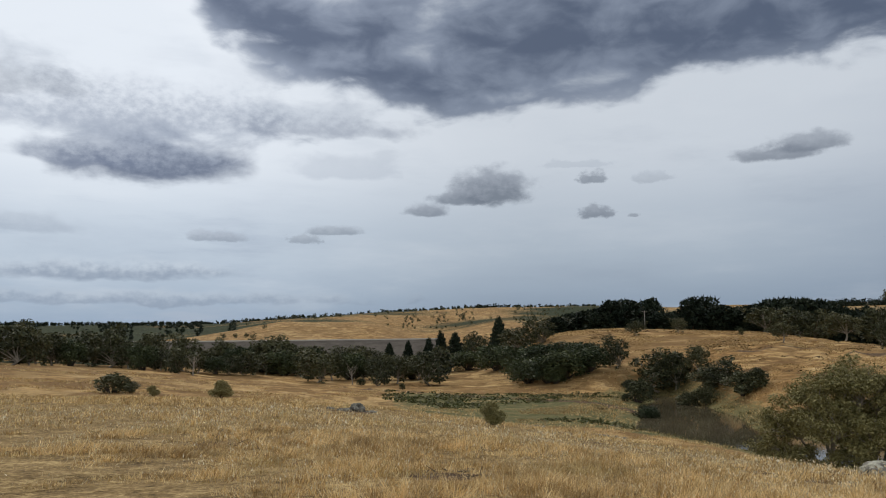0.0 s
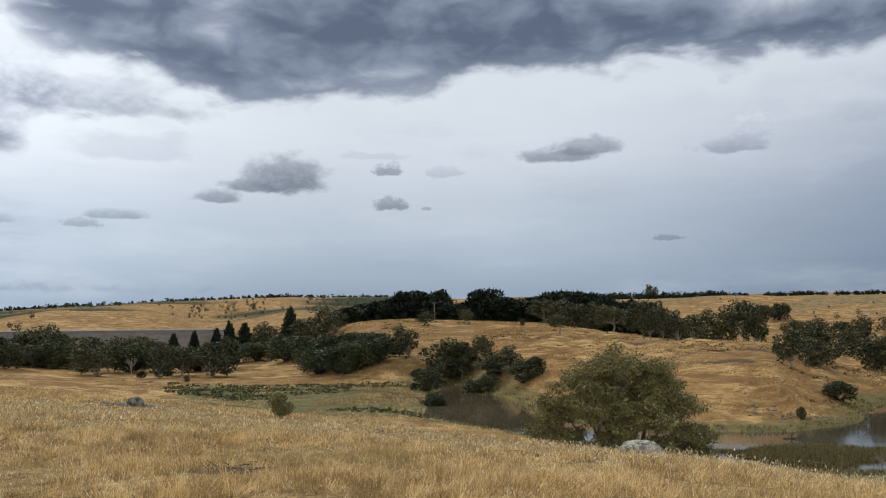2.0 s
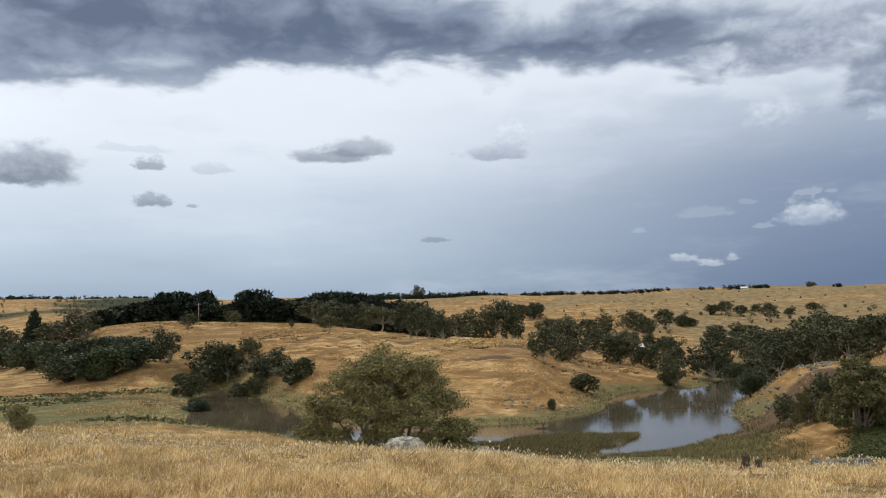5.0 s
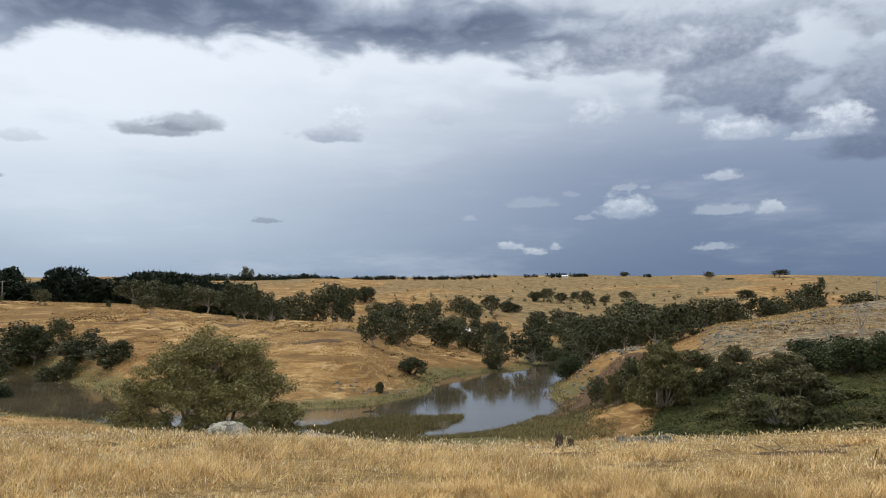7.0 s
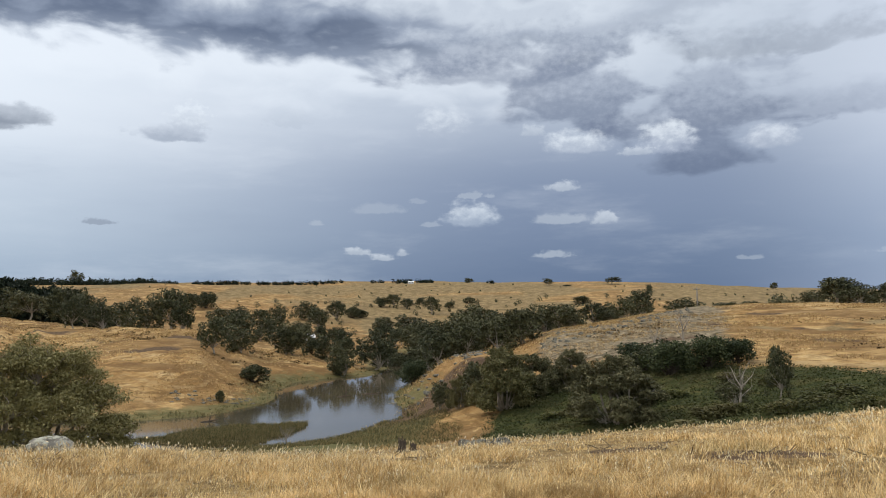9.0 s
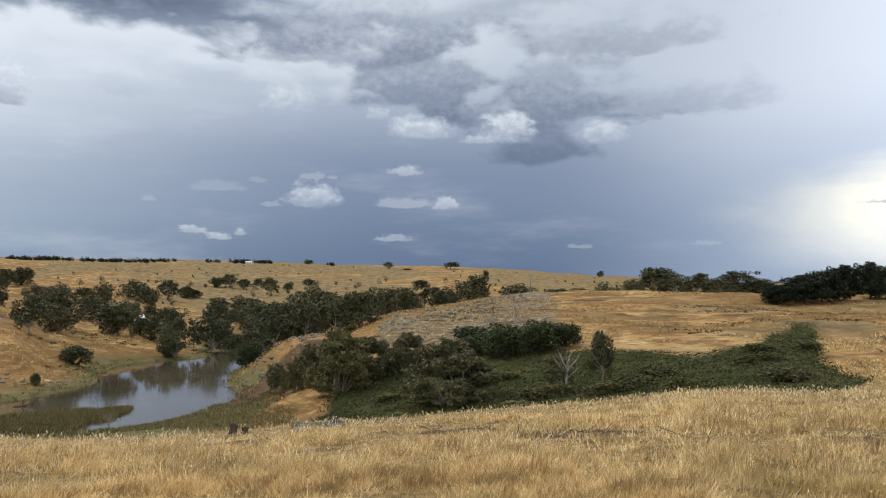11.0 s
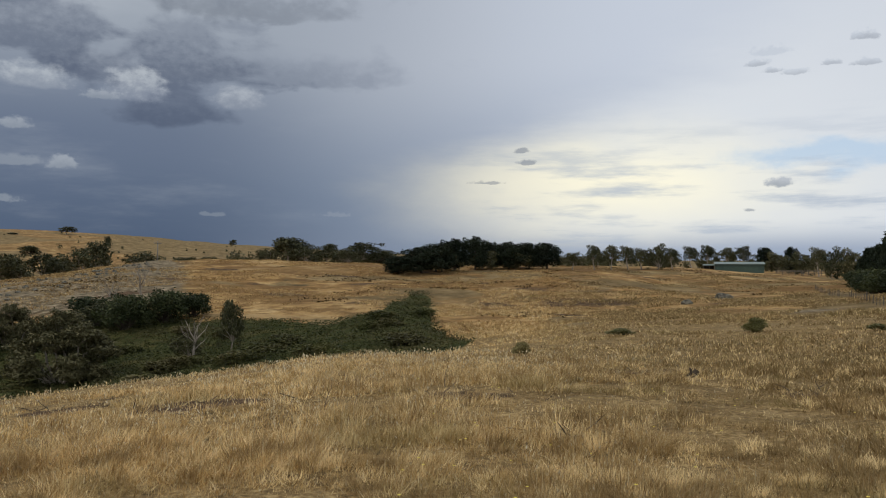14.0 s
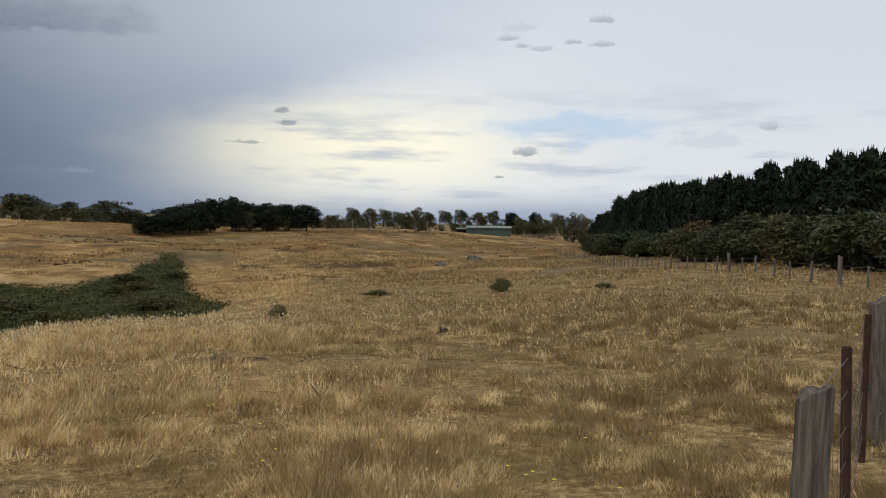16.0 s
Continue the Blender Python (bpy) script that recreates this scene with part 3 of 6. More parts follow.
CREST_Z = (0, -1.5, -3, -7, -5, 7.4, 9.2, 7.8, 7.2, 4.4, 1.2, -0.5, -1.9, -4.0, -5.4, -8.3, -9.3, -8.6, -5.6, -1.3, 0.0, 1.6, 3.0, 3.5, 3.1, 3.0, 2.9, 1.2, -0.4, 0, 0, 0)
DIP_AZ = (-180, -95, -70, -60, -50, -40, -28, -20, -12, -4, 4, 12, 20, 40, 60, 180)
DIP_R = (520, 560, 640, 600, 520, 500, 460, 480, 560, 520, 440, 400, 380, 380, 380, 420)
DIP_Z = (0, -8, -10, -6, 2, 2, -6, -8, -9, -8, -4, 0, 2.5, 3, 1, 0)
MID_AZ = (-180, -95, -84, -78, -74.5, -70, -66, -61, -56, -48, -36, -26, -14, -2, 8, 16, 24, 40, 60, 180)
MID_R = (1000, 1100, 1100, 1100, 1100, 1100, 1100, 1100, 1200, 1300, 1200, 1200, 1250, 1250, 1200, 1100, 1000, 900, 900, 1000)
MID_Z = (4, -2, 0, 8, 20, 36, 34, 15, 36, 40, 56, 54, 56, 51, 43, 30, 16, 6, 3, 4)
FAR_AZ = (-180, -95, -88, -75, -66, -58, -50, -36, -20, 0, 15, 30, 60, 180)
FAR_R = (2600, 2600, 2600, 2600, 2500, 2400, 2300, 2200, 2200, 2200, 2200, 2200, 2200, 2600)
FAR_Z = (30, 62, 66, 72, 92, 108, 104, 92, 88, 78, 52, 34, 24, 30)

# the river: bearing, distance and half width along its middle line
RIVER = ((-45.6, 212, 3.0), (-45, 190, 4.5), (-44.3, 158, 9), (-43.2, 130, 9), (-38, 110, 7), (-32, 101, 9), (-27, 96, 14), (-22.5, 97, 16),
         (-17.9, 106, 12), (-15.6, 122, 9), (-15.2, 142, 11.5), (-14.2, 164, 11), (-11.2, 177, 6), (-9.8, 205, 7), (-10.2, 240, 8), (-11.3, 276, 10), (-13, 320, 9))


CREEK = ((-66, 216), (-61, 200), (-57.5, 188), (-53, 176), (-48.2, 165), (-46, 158))


def ground_xy(az, r):
    a = np.radians(az)
    return r * np.sin(a), r * np.cos(a)


def river_gap(x, y):
    """Distance from the water's edge, negative in the river."""
    pts = [(*ground_xy(a, r), w) for a, r, w in RIVER]
    best = np.full(np.shape(x), 1e9)
    for (x0, y0, w0), (x1, y1, w1) in zip(pts, pts[1:]):
        dx, dy = x1 - x0, y1 - y0
        t = np.clip(((x - x0) * dx + (y - y0) * dy) / (dx * dx + dy * dy), 0, 1)
        best = np.minimum(best, np.hypot(x - x0 - t * dx, y - y0 - t * dy) - (w0 + t * (w1 - w0)))
    return best + 2.2 * rough(x, y, 14, 5, 2)


def creek_gap(x, y):
    """Distance from the middle of the ditch across the river flat."""
    pts = [ground_xy(a, r) for a, r in CREEK]
    best = np.full(np.shape(x), 1e9)
    for (x0, y0), (x1, y1) in zip(pts, pts[1:]):
        dx, dy = x1 - x0, y1 - y0
        t = np.clip(((x - x0) * dx + (y - y0) * dy) / (dx * dx + dy * dy), 0, 1)
        best = np.minimum(best, np.hypot(x - x0 - t * dx, y - y0 - t * dy))
    return best + 0.8 * rough(x, y, 9, 6, 2)


def pool_gap(x, y):
    cx, cy = ground_xy(-13.2, 590)
    return (np.hypot((x - cx) / 26, (y - cy) / 60) - 1) * 26 + 4 * rough(x, y, 30, 8, 2)


AZ = np.concatenate([np.arange(-178, -97, 4.0), np.arange(-96, 84.01, 0.45), np.arange(88, 181, 4.0)])
RAD = 0.6 * np.exp(np.arange(0, 320) * (math.log(4800 / 0.6) / 319))


def lay_land():
    forms = ((BROW_AZ, BROW_R, BROW_Z), (FLOOR_AZ, FLOOR_R, FLOOR_Z), (FOOT_AZ, FOOT_R, FOOT_Z), (CREST_AZ, CREST_R, CREST_Z),
             (DIP_AZ, DIP_R, DIP_Z), (MID_AZ, MID_R, MID_Z), (FAR_AZ, FAR_R, FAR_Z))
    rs = np.array([np.zeros(len(AZ)), np.full(len(AZ), 5.0)] + [pchip(a, r, AZ) for a, r, z in forms] + [np.full(len(AZ), 4900.0)])
    zs = np.array([np.zeros(len(AZ)), -0.02 + 0 * AZ] + [pchip(a, z, AZ) for a, r, z in forms] + [pchip(FAR_AZ, FAR_Z, AZ) - 45])
    rs = np.maximum.accumulate(rs + np.arange(len(rs))[:, None] * 1e-3, axis=0)
    h = np.array([pchip(rs[:, j], zs[:, j], RAD) for j in range(len(AZ))]).T
    x, y = ground_xy(AZ[None, :], RAD[:, None])
    r = RAD[:, None] + 0 * AZ[None, :]
    h += 0.10 * rough(x, y, 5, 1) * smooth(3, 14, r) + 0.5 * rough(x, y, 32, 2) * smooth(45, 120, r)
    h += (6.0 * rough(x, y, 230, 3) + 1.6 * rough(x, y, 60, 13)) * smooth(420, 800, r)
    h += 0.5 * rough(x, y, 7, 4, 2) * smooth(85, 130, r) * smooth(500, 250, r)          # tussocky, trampled hillsides
    az = AZ[None, :] + 0 * r
    h += 2.8 * smooth(-13.2, -9.5, az) * smooth(-2.5, -5.5, az) * smooth(97, 106, r + 3 * rough(x, y, 8, 91, 2)) * smooth(168, 128, r)   # the river bluff
    foot = pchip(FOOT_AZ, FOOT_R, AZ)[None, :]
    h += 3.6 * smooth(-55, -50, az) * smooth(-19, -25, az) * smooth(foot + 2, foot + 30, r + 5 * rough(x, y, 12, 92, 2)) * smooth(305, foot + 55, r)   # the steep river face of the hill
    spur = smooth(-44, -38, az) * smooth(-18, -24, az) * smooth(120, 160, r) * smooth(330, 270, r)
    h -= 1.6 * spur * np.abs(rough(az * 3, r * 0.05, 5, 95, 2))                                    # worn runnels down the hill
    h += (1.0 * rough(x, y, 20, 94, 2) - 0.6) * smooth(6, 14, az) * smooth(62, 50, az) * smooth(58, 90, r) * smooth(185, 140, r)            # hollows of the eastern rise
    h -= 0.9 * smooth(3.2, 1.0, creek_gap(x, y))
    rg, pg = river_gap(x, y), pool_gap(x, y)
    low = np.maximum(h, WATER_Z + 0.25 + 0.12 * np.clip(rg, 0, 8))
    h = np.where(r < 420, low, h)
    h = np.where(rg < 9, (WATER_Z - 0.9) * (1 - smooth(-3, 1.5, rg)) + (h * smooth(0, 9, rg) + (WATER_Z + 0.35) * (1 - smooth(0, 9, rg))) * smooth(-3, 1.5, rg), h)
    h = np.where(pg < 25, (POOL_Z - 1) * (1 - smooth(-4, 2, pg)) + (h * smooth(0, 25, pg) + (POOL_Z + 0.4) * (1 - smooth(0, 25, pg))) * smooth(-4, 2, pg), h)
    return h


LAND = lay_land()


def ground_z(x, y):
    """Height of the ground at x, y."""
    x, y = np.asarray(x, float), np.asarray(y, float)
    az, r = np.degrees(np.arctan2(x, y)), np.hypot(x, y)
    j = np.clip(np.searchsorted(AZ, az, side="right") - 1, 0, len(AZ) - 2)
    fj = np.clip((az - AZ[j]) / (AZ[j + 1] - AZ[j]), 0, 1)
    k = np.clip(np.log(np.maximum(r, 0.6) / 0.6) / math.log(RAD[1] / RAD[0]), 0, len(RAD) - 1.001)
    i = k.astype(int)
    fi = k - i
    return ((LAND[i, j] * (1 - fj) + LAND[i, j + 1] * fj) * (1 - fi) + (LAND[i + 1, j] * (1 - fj) + LAND[i + 1, j + 1] * fj) * fi)
# ---- landform ends ----

# ---- building helpers ----
def mesh_from(name, verts, quads, mat, tris=None, smooth_faces=False):
    """A mesh from arrays of corners and four-sided (and three-sided) faces."""
    me = bpy.data.meshes.new(name)
    verts = np.asarray(verts, np.float32).reshape(-1, 3)
    quads = np.zeros((0, 4), np.int32) if quads is None else np.asarray(quads, np.int32).reshape(-1, 4)
    tris = np.zeros((0, 3), np.int32) if tris is None else np.asarray(tris, np.int32).reshape(-1, 3)
    me.vertices.add(len(verts))
    me.vertices.foreach_set("co", verts.ravel())
    loops = np.concatenate([quads.ravel(), tris.ravel()])
    me.loops.add(len(loops))
    me.loops.foreach_set("vertex_index", loops)
    starts = np.concatenate([np.arange(len(quads)) * 4, len(quads) * 4 + np.arange(len(tris)) * 3])
    me.polygons.add(len(starts))
    me.polygons.foreach_set("loop_start", starts.astype(np.int32))
    me.polygons.foreach_set("use_smooth", np.full(len(starts), smooth_faces))
    me.update(calc_edges=True)
    me.materials.append(mat)
    return me


def part(name, bm, mat, parent, label=""):
    """Links a bmesh, or a finished mesh, as one part under a thing or a part."""
    me = bm
    if not isinstance(bm, bpy.types.Mesh):
        me = bpy.data.meshes.new(name)
        bm.to_mesh(me)
        bm.free()
        me.materials.append(mat)
    ob = new(name, me)
    ob.parent = parent
    return tagged(ob, label)


class Build:
    """Gathers corners and faces for one mesh."""

    def __init__(self):
        self.v, self.q, self.t, self.n = [], [], [], 0

    def add(self, verts, quads=None, tris=None):
        verts = np.asarray(verts, float).reshape(-1, 3)
        self.v.append(verts)
        if quads is not None and len(quads):
            self.q.append(np.asarray(quads) + self.n)
        if tris is not None and len(tris):
            self.t.append(np.asarray(tris) + self.n)
        self.n += len(verts)

    def mesh(self, name, mat, smooth_faces=False):
        return mesh_from(name, np.concatenate(self.v), np.concatenate(self.q) if self.q else None, mat,
                         np.concatenate(self.t) if self.t else None, smooth_faces)


def tube(build, points, radii, sides=6):
    """A tapered limb along the points, closed at both ends."""
    points = np.asarray(points, float)
    rings = []
    for i, p in enumerate(points):
        d = points[min(i + 1, len(points) - 1)] - points[max(i - 1, 0)]
        d = d / (np.linalg.norm(d) + 1e-9)
        u = np.cross(d, (0.31, 0.95, 0.05) if abs(d[1]) < 0.9 else (1, 0, 0))
        u /= np.linalg.norm(u)
        w = np.cross(d, u)
        a = np.arange(sides) * 2 * math.pi / sides
        rings.append(p + radii[i] * (np.cos(a)[:, None] * u + np.sin(a)[:, None] * w))
    v = np.concatenate(rings + [points[:1], points[-1:]])
    q, t, m = [], [], len(points)
    for i in range(m - 1):
        for k in range(sides):
            q.append((i * sides + k, i * sides + (k + 1) % sides, (i + 1) * sides + (k + 1) % sides, (i + 1) * sides + k))
    for k in range(sides):
        t.append((m * sides, (k + 1) % sides, k))
        t.append((m * sides + 1, (m - 1) * sides + k, (m - 1) * sides + (k + 1) % sides))
    build.add(v, q, t)


def wander(rng, start, end, bends=3, sway=0.12):
    """A crooked line from start to end."""
    start, end = np.asarray(start, float), np.asarray(end, float)
    s = np.linspace(0, 1, bends + 2)[:, None]
    pts = start + (end - start) * s
    pts[1:-1] += rng.normal(0, sway * np.linalg.norm(end - start), (bends, 3)) * (0.6, 0.6, 0.3)
    return pts


def leaves(build, rng, centres, radii, count, size, shell=0.55, long=1.6, droop=0.0):
    """Scatters small pointed leaf sprays through ellipsoid clumps."""
    centres, radii = np.asarray(centres, float), np.asarray(radii, float)
    count *= 2
    vol = np.prod(radii, axis=1) ** 0.67
    k = rng.choice(len(centres), count, p=vol / vol.sum())
    d = rng.normal(size=(count, 3))
    d /= np.linalg.norm(d, axis=1)[:, None]
    rad = shell + (1 - shell) * rng.random(count) ** 0.7
    rad *= 1 + 0.14 * rng.normal(size=count)
    p = centres[k] + d * radii[k] * rad[:, None]
    a = rng.normal(size=(count, 3)) + d * 0.5 - np.array((0, 0, droop))
    a /= np.linalg.norm(a, axis=1)[:, None]
    b = np.cross(a, rng.normal(size=(count, 3)))
    b /= np.linalg.norm(b, axis=1)[:, None] + 1e-9
    s = 0.82 * size * (0.5 + 0.95 * rng.random(count))[:, None]
    v = np.stack([p - a * s * long * 0.5 - b * s * 0.45, p - a * s * long * 0.35 + b * s * 0.5, p + a * s * long * 0.62 + np.cross(a, b) * s * 0.2], 1)
    build.add(v.reshape(-1, 3), None, np.arange(count * 3).reshape(-1, 3))


def gum_parts(rng, count, size, spread=0.5, trunk=0.16, clumps=13, lean=0.05):
    """Wood and foliage of a eucalypt one metre high and one wide, to be scaled."""
    wood, leaf = Build(), Build()
    base = np.array((0, 0, -0.03))
    fork = np.array((rng.normal(0, lean), rng.normal(0, lean), trunk))
    tube(wood, wander(rng, base, fork, 2, 0.04), (0.034, 0.027, 0.024, 0.02), 7)
    cs, rs = [], []
    for i in range(clumps):
        a = i * 2.4 + rng.random() * 0.9
        z = trunk + 0.10 + (0.80 - trunk) * (i + 0.5 * rng.random()) / clumps
        reach = spread * math.sqrt(max(0.12, 1 - ((z - 0.48) / 0.52) ** 2))
        rad = reach * (0.35 + 0.42 * rng.random())
        tip = np.array((math.cos(a) * rad, math.sin(a) * rad, z))
        tube(wood, wander(rng, fork, tip, 1, 0.10), (0.014, 0.009, 0.004), 4)
        tube(wood, np.array((tip - (tip - fork) * 0.25, tip + rng.normal(0, 0.07, 3))), (0.006, 0.002), 3)
        rr = 0.13 + 0.08 * rng.random()
        cs.append(tip + (0, 0, 0.02))
        rs.append((rr * 1.15, rr * 1.15, rr * 0.9))
        for j in range(2):
            cs.append(tip + rng.normal(0, 0.10, 3))
            rs.append((rr * 0.6, rr * 0.6, rr * 0.5))
    cs.append((rng.normal(0, 0.06), rng.normal(0, 0.06), 0.84))
    rs.append((spread * 0.40, spread * 0.40, 0.14))
    leaves(leaf, rng, cs, rs, count, size)
    return wood, leaf


def lobed_parts(rng, count, size, lobes):
    """A many-stemmed tree made of wide drooping lobes: x, y, z and radius of each."""
    wood, leaf = Build(), Build()
    cs, rs = [], []
    for x, y, z, big in lobes:
        stem = np.array((x * 0.25 + rng.normal(0, 0.02), y * 0.25, -0.03))
        mid = np.array((x * 0.8, y * 0.8, z * 0.75))
        tube(wood, wander(rng, stem, mid, 3, 0.05), (0.016, 0.013, 0.011, 0.008, 0.005), 6)
        for i in range(20):
            d = rng.normal(size=3)
            d *= big * (0.35 + 0.6 * rng.random()) / np.linalg.norm(d)
            tip = np.array((x, y, z)) + d * (1, 1, 0.85)
            tip[2] = max(tip[2], 0.06)
            tube(wood, wander(rng, mid, tip, 2, 0.1), (0.006, 0.004, 0.003, 0.001), 4)
            rr = big * (0.26 + 0.20 * rng.random())
            cs.append(tip)
            rs.append((rr, rr, rr * 0.9))
            if z < 0.35:
                cs.append(tip * (1, 1, 0.5))
                rs.append((rr, rr, rr * 0.8))
    leaves(leaf, rng, cs, rs, count, size, 0.25, 2.2, 1.2)
    return wood, leaf


def bush_parts(rng, count, size, clumps=9):
    """A rounded shrub or small dense tree, leafy to the ground."""
    wood, leaf = Build(), Build()
    cs, rs = [], []
    for i in range(clumps):
        a = i * 2.4 + rng.random()
        rad = 0.34 * math.sqrt(rng.random())
        z = 0.18 + 0.58 * rng.random() * (1 - rad)
        cs.append((math.cos(a) * rad, math.sin(a) * rad, z))
        rr = 0.15 + 0.09 * rng.random()
        rs.append((rr, rr, rr * 0.95))
        tube(wood, wander(rng, (rng.normal(0, 0.03), rng.normal(0, 0.03), -0.04), cs[-1], 2, 0.08), (0.02, 0.014, 0.009, 0.004), 5)
    leaves(leaf, rng, cs, rs, count, size, 0.6)
    return wood, leaf


def conifer_parts(rng, count, size, power=0.8, top=1.0):
    """A cypress or pine with whorls of boughs and a pointed leader."""
    wood, leaf = Build(), Build()
    tube(wood, ((0, 0, -0.03), (0, 0, 0.45), (0.01, 0, 0.97)), (0.03, 0.02, 0.003), 7)
    cs, rs = [], []
    for i in range(34):
        z = 0.07 + 0.88 * (i + rng.random()) / 34
        w = 0.46 * (1 - z * top) ** power + 0.03
        a = i * 2.4 + rng.random() * 0.6
        tip = np.array((math.cos(a) * w * 0.72, math.sin(a) * w * 0.72, z + 0.03))
        tube(wood, ((0, 0, z - 0.02), tip), (0.007, 0.002), 4)
        cs.append(tip * (0.8, 0.8, 1))
        rs.append((w * 0.45 + 0.02, w * 0.45 + 0.02, 0.055))
    leaves(leaf, rng, cs, rs, count, size, 0.4, 2.2)
    spikes = rng.random((count // 14, 3))
    for u, v_, w_ in spikes[:60]:
        z = 0.55 + 0.42 * u
        w = 0.44 * (1 - z * top) ** power * v_
        a = w_ * 6.283
        p = np.array((math.cos(a) * w, math.sin(a) * w, z))
        leaf.add((p + (0.02, 0, 0), p + (-0.01, 0.017, 0), p + (-0.01, -0.017, 0), p + (math.cos(a) * 0.02, math.sin(a) * 0.02, 0.11)), None, ((0, 1, 3), (1, 2, 3), (2, 0, 3)))
    return wood, leaf


def pine_parts(rng, count, size, clear=0.10):
    """A broad, dark, dome-headed pine on a bare stem."""
    wood, leaf = Build(), Build()
    tube(wood, wander(rng, (0, 0, -0.03), (0, 0, 0.85), 2, 0.02), (0.03, 0.025, 0.018, 0.006), 7)
    cs, rs = [], []
    for i in range(22):
        a, z = i * 2.4 + rng.random(), clear + (0.86 - clear) * (i + rng.random()) / 22
        w = 0.40 * math.sqrt(max(0.05, 1 - ((z - 0.45) / 0.6) ** 2)) * (0.45 + 0.5 * rng.random())
        tip = np.array((math.cos(a) * w, math.sin(a) * w, z))
        tube(wood, ((0, 0, z - 0.08), tip), (0.012, 0.003), 4)
        cs.append(tip)
        rs.append((0.19, 0.19, 0.13))
    cs.append((0, 0, 0.88))
    rs.append((0.2, 0.2, 0.11))
    leaves(leaf, rng, cs, rs, count, size, 0.5, 1.8)
    return wood, leaf


def dead_parts(rng):
    wood = Build()
    tube(wood, wander(rng, (0, 0, -0.03), (0.03, 0.02, 0.55), 2, 0.04), (0.03, 0.025, 0.02, 0.014), 6)
    for i in range(9):
        a = i * 2.4
        s = np.array((0.02, 0.01, 0.22 + 0.035 * i))
        e = s + (math.cos(a) * 0.3, math.sin(a) * 0.3, 0.18 + 0.25 * rng.random())
        tube(wood, wander(rng, s, e, 2, 0.1), (0.013, 0.009, 0.006, 0.002), 4)
        for j in range(3):
            k = s + (e - s) * (0.5 + 0.15 * j)
            tube(wood, np.array((k, k + rng.normal(0, 0.09, 3) + (0, 0, 0.06))), (0.005, 0.0015), 3)
    return wood, None


TEA_LOBES = ((0.03, 0, 0.78, 0.18), (0.13, 0.05, 0.71, 0.19), (-0.13, 0, 0.68, 0.18), (0.25, 0, 0.60, 0.17), (-0.24, -0.05, 0.56, 0.16), (-0.05, -0.2, 0.1, 0.14), (0.15, -0.2, 0.08, 0.13), (-0.2, -0.2, 0.08, 0.13), (-0.32, 0, 0.45, 0.16), (0.31, 0, 0.46, 0.16), (-0.39, 0, 0.26, 0.14), (0.40, 0, 0.27, 0.14),
             (-0.12, -0.12, 0.47, 0.18), (0.10, -0.15, 0.40, 0.18), (-0.27, -0.1, 0.2, 0.15), (0.25, -0.12, 0.17, 0.16), (0, -0.15, 0.2, 0.17), (-0.43, 0, 0.11, 0.09), (0.43, 0, 0.11, 0.10), (0, 0.12, 0.5, 0.18))
GULLY_LOBES = ((0.02, 0, 0.80, 0.17), (-0.2, 0.05, 0.66, 0.18), (0.2, -0.03, 0.64, 0.17), (-0.33, 0, 0.45, 0.15), (0.34, 0.05, 0.40, 0.16), (0.02, -0.15, 0.55, 0.17), (-0.15, 0.2, 0.42, 0.17),
               (0.15, 0.2, 0.45, 0.17), (-0.22, -0.2, 0.28, 0.16), (0.22, -0.2, 0.26, 0.16), (-0.38, 0.05, 0.18, 0.12), (0.38, -0.05, 0.16, 0.12), (0, 0.25, 0.25, 0.16))
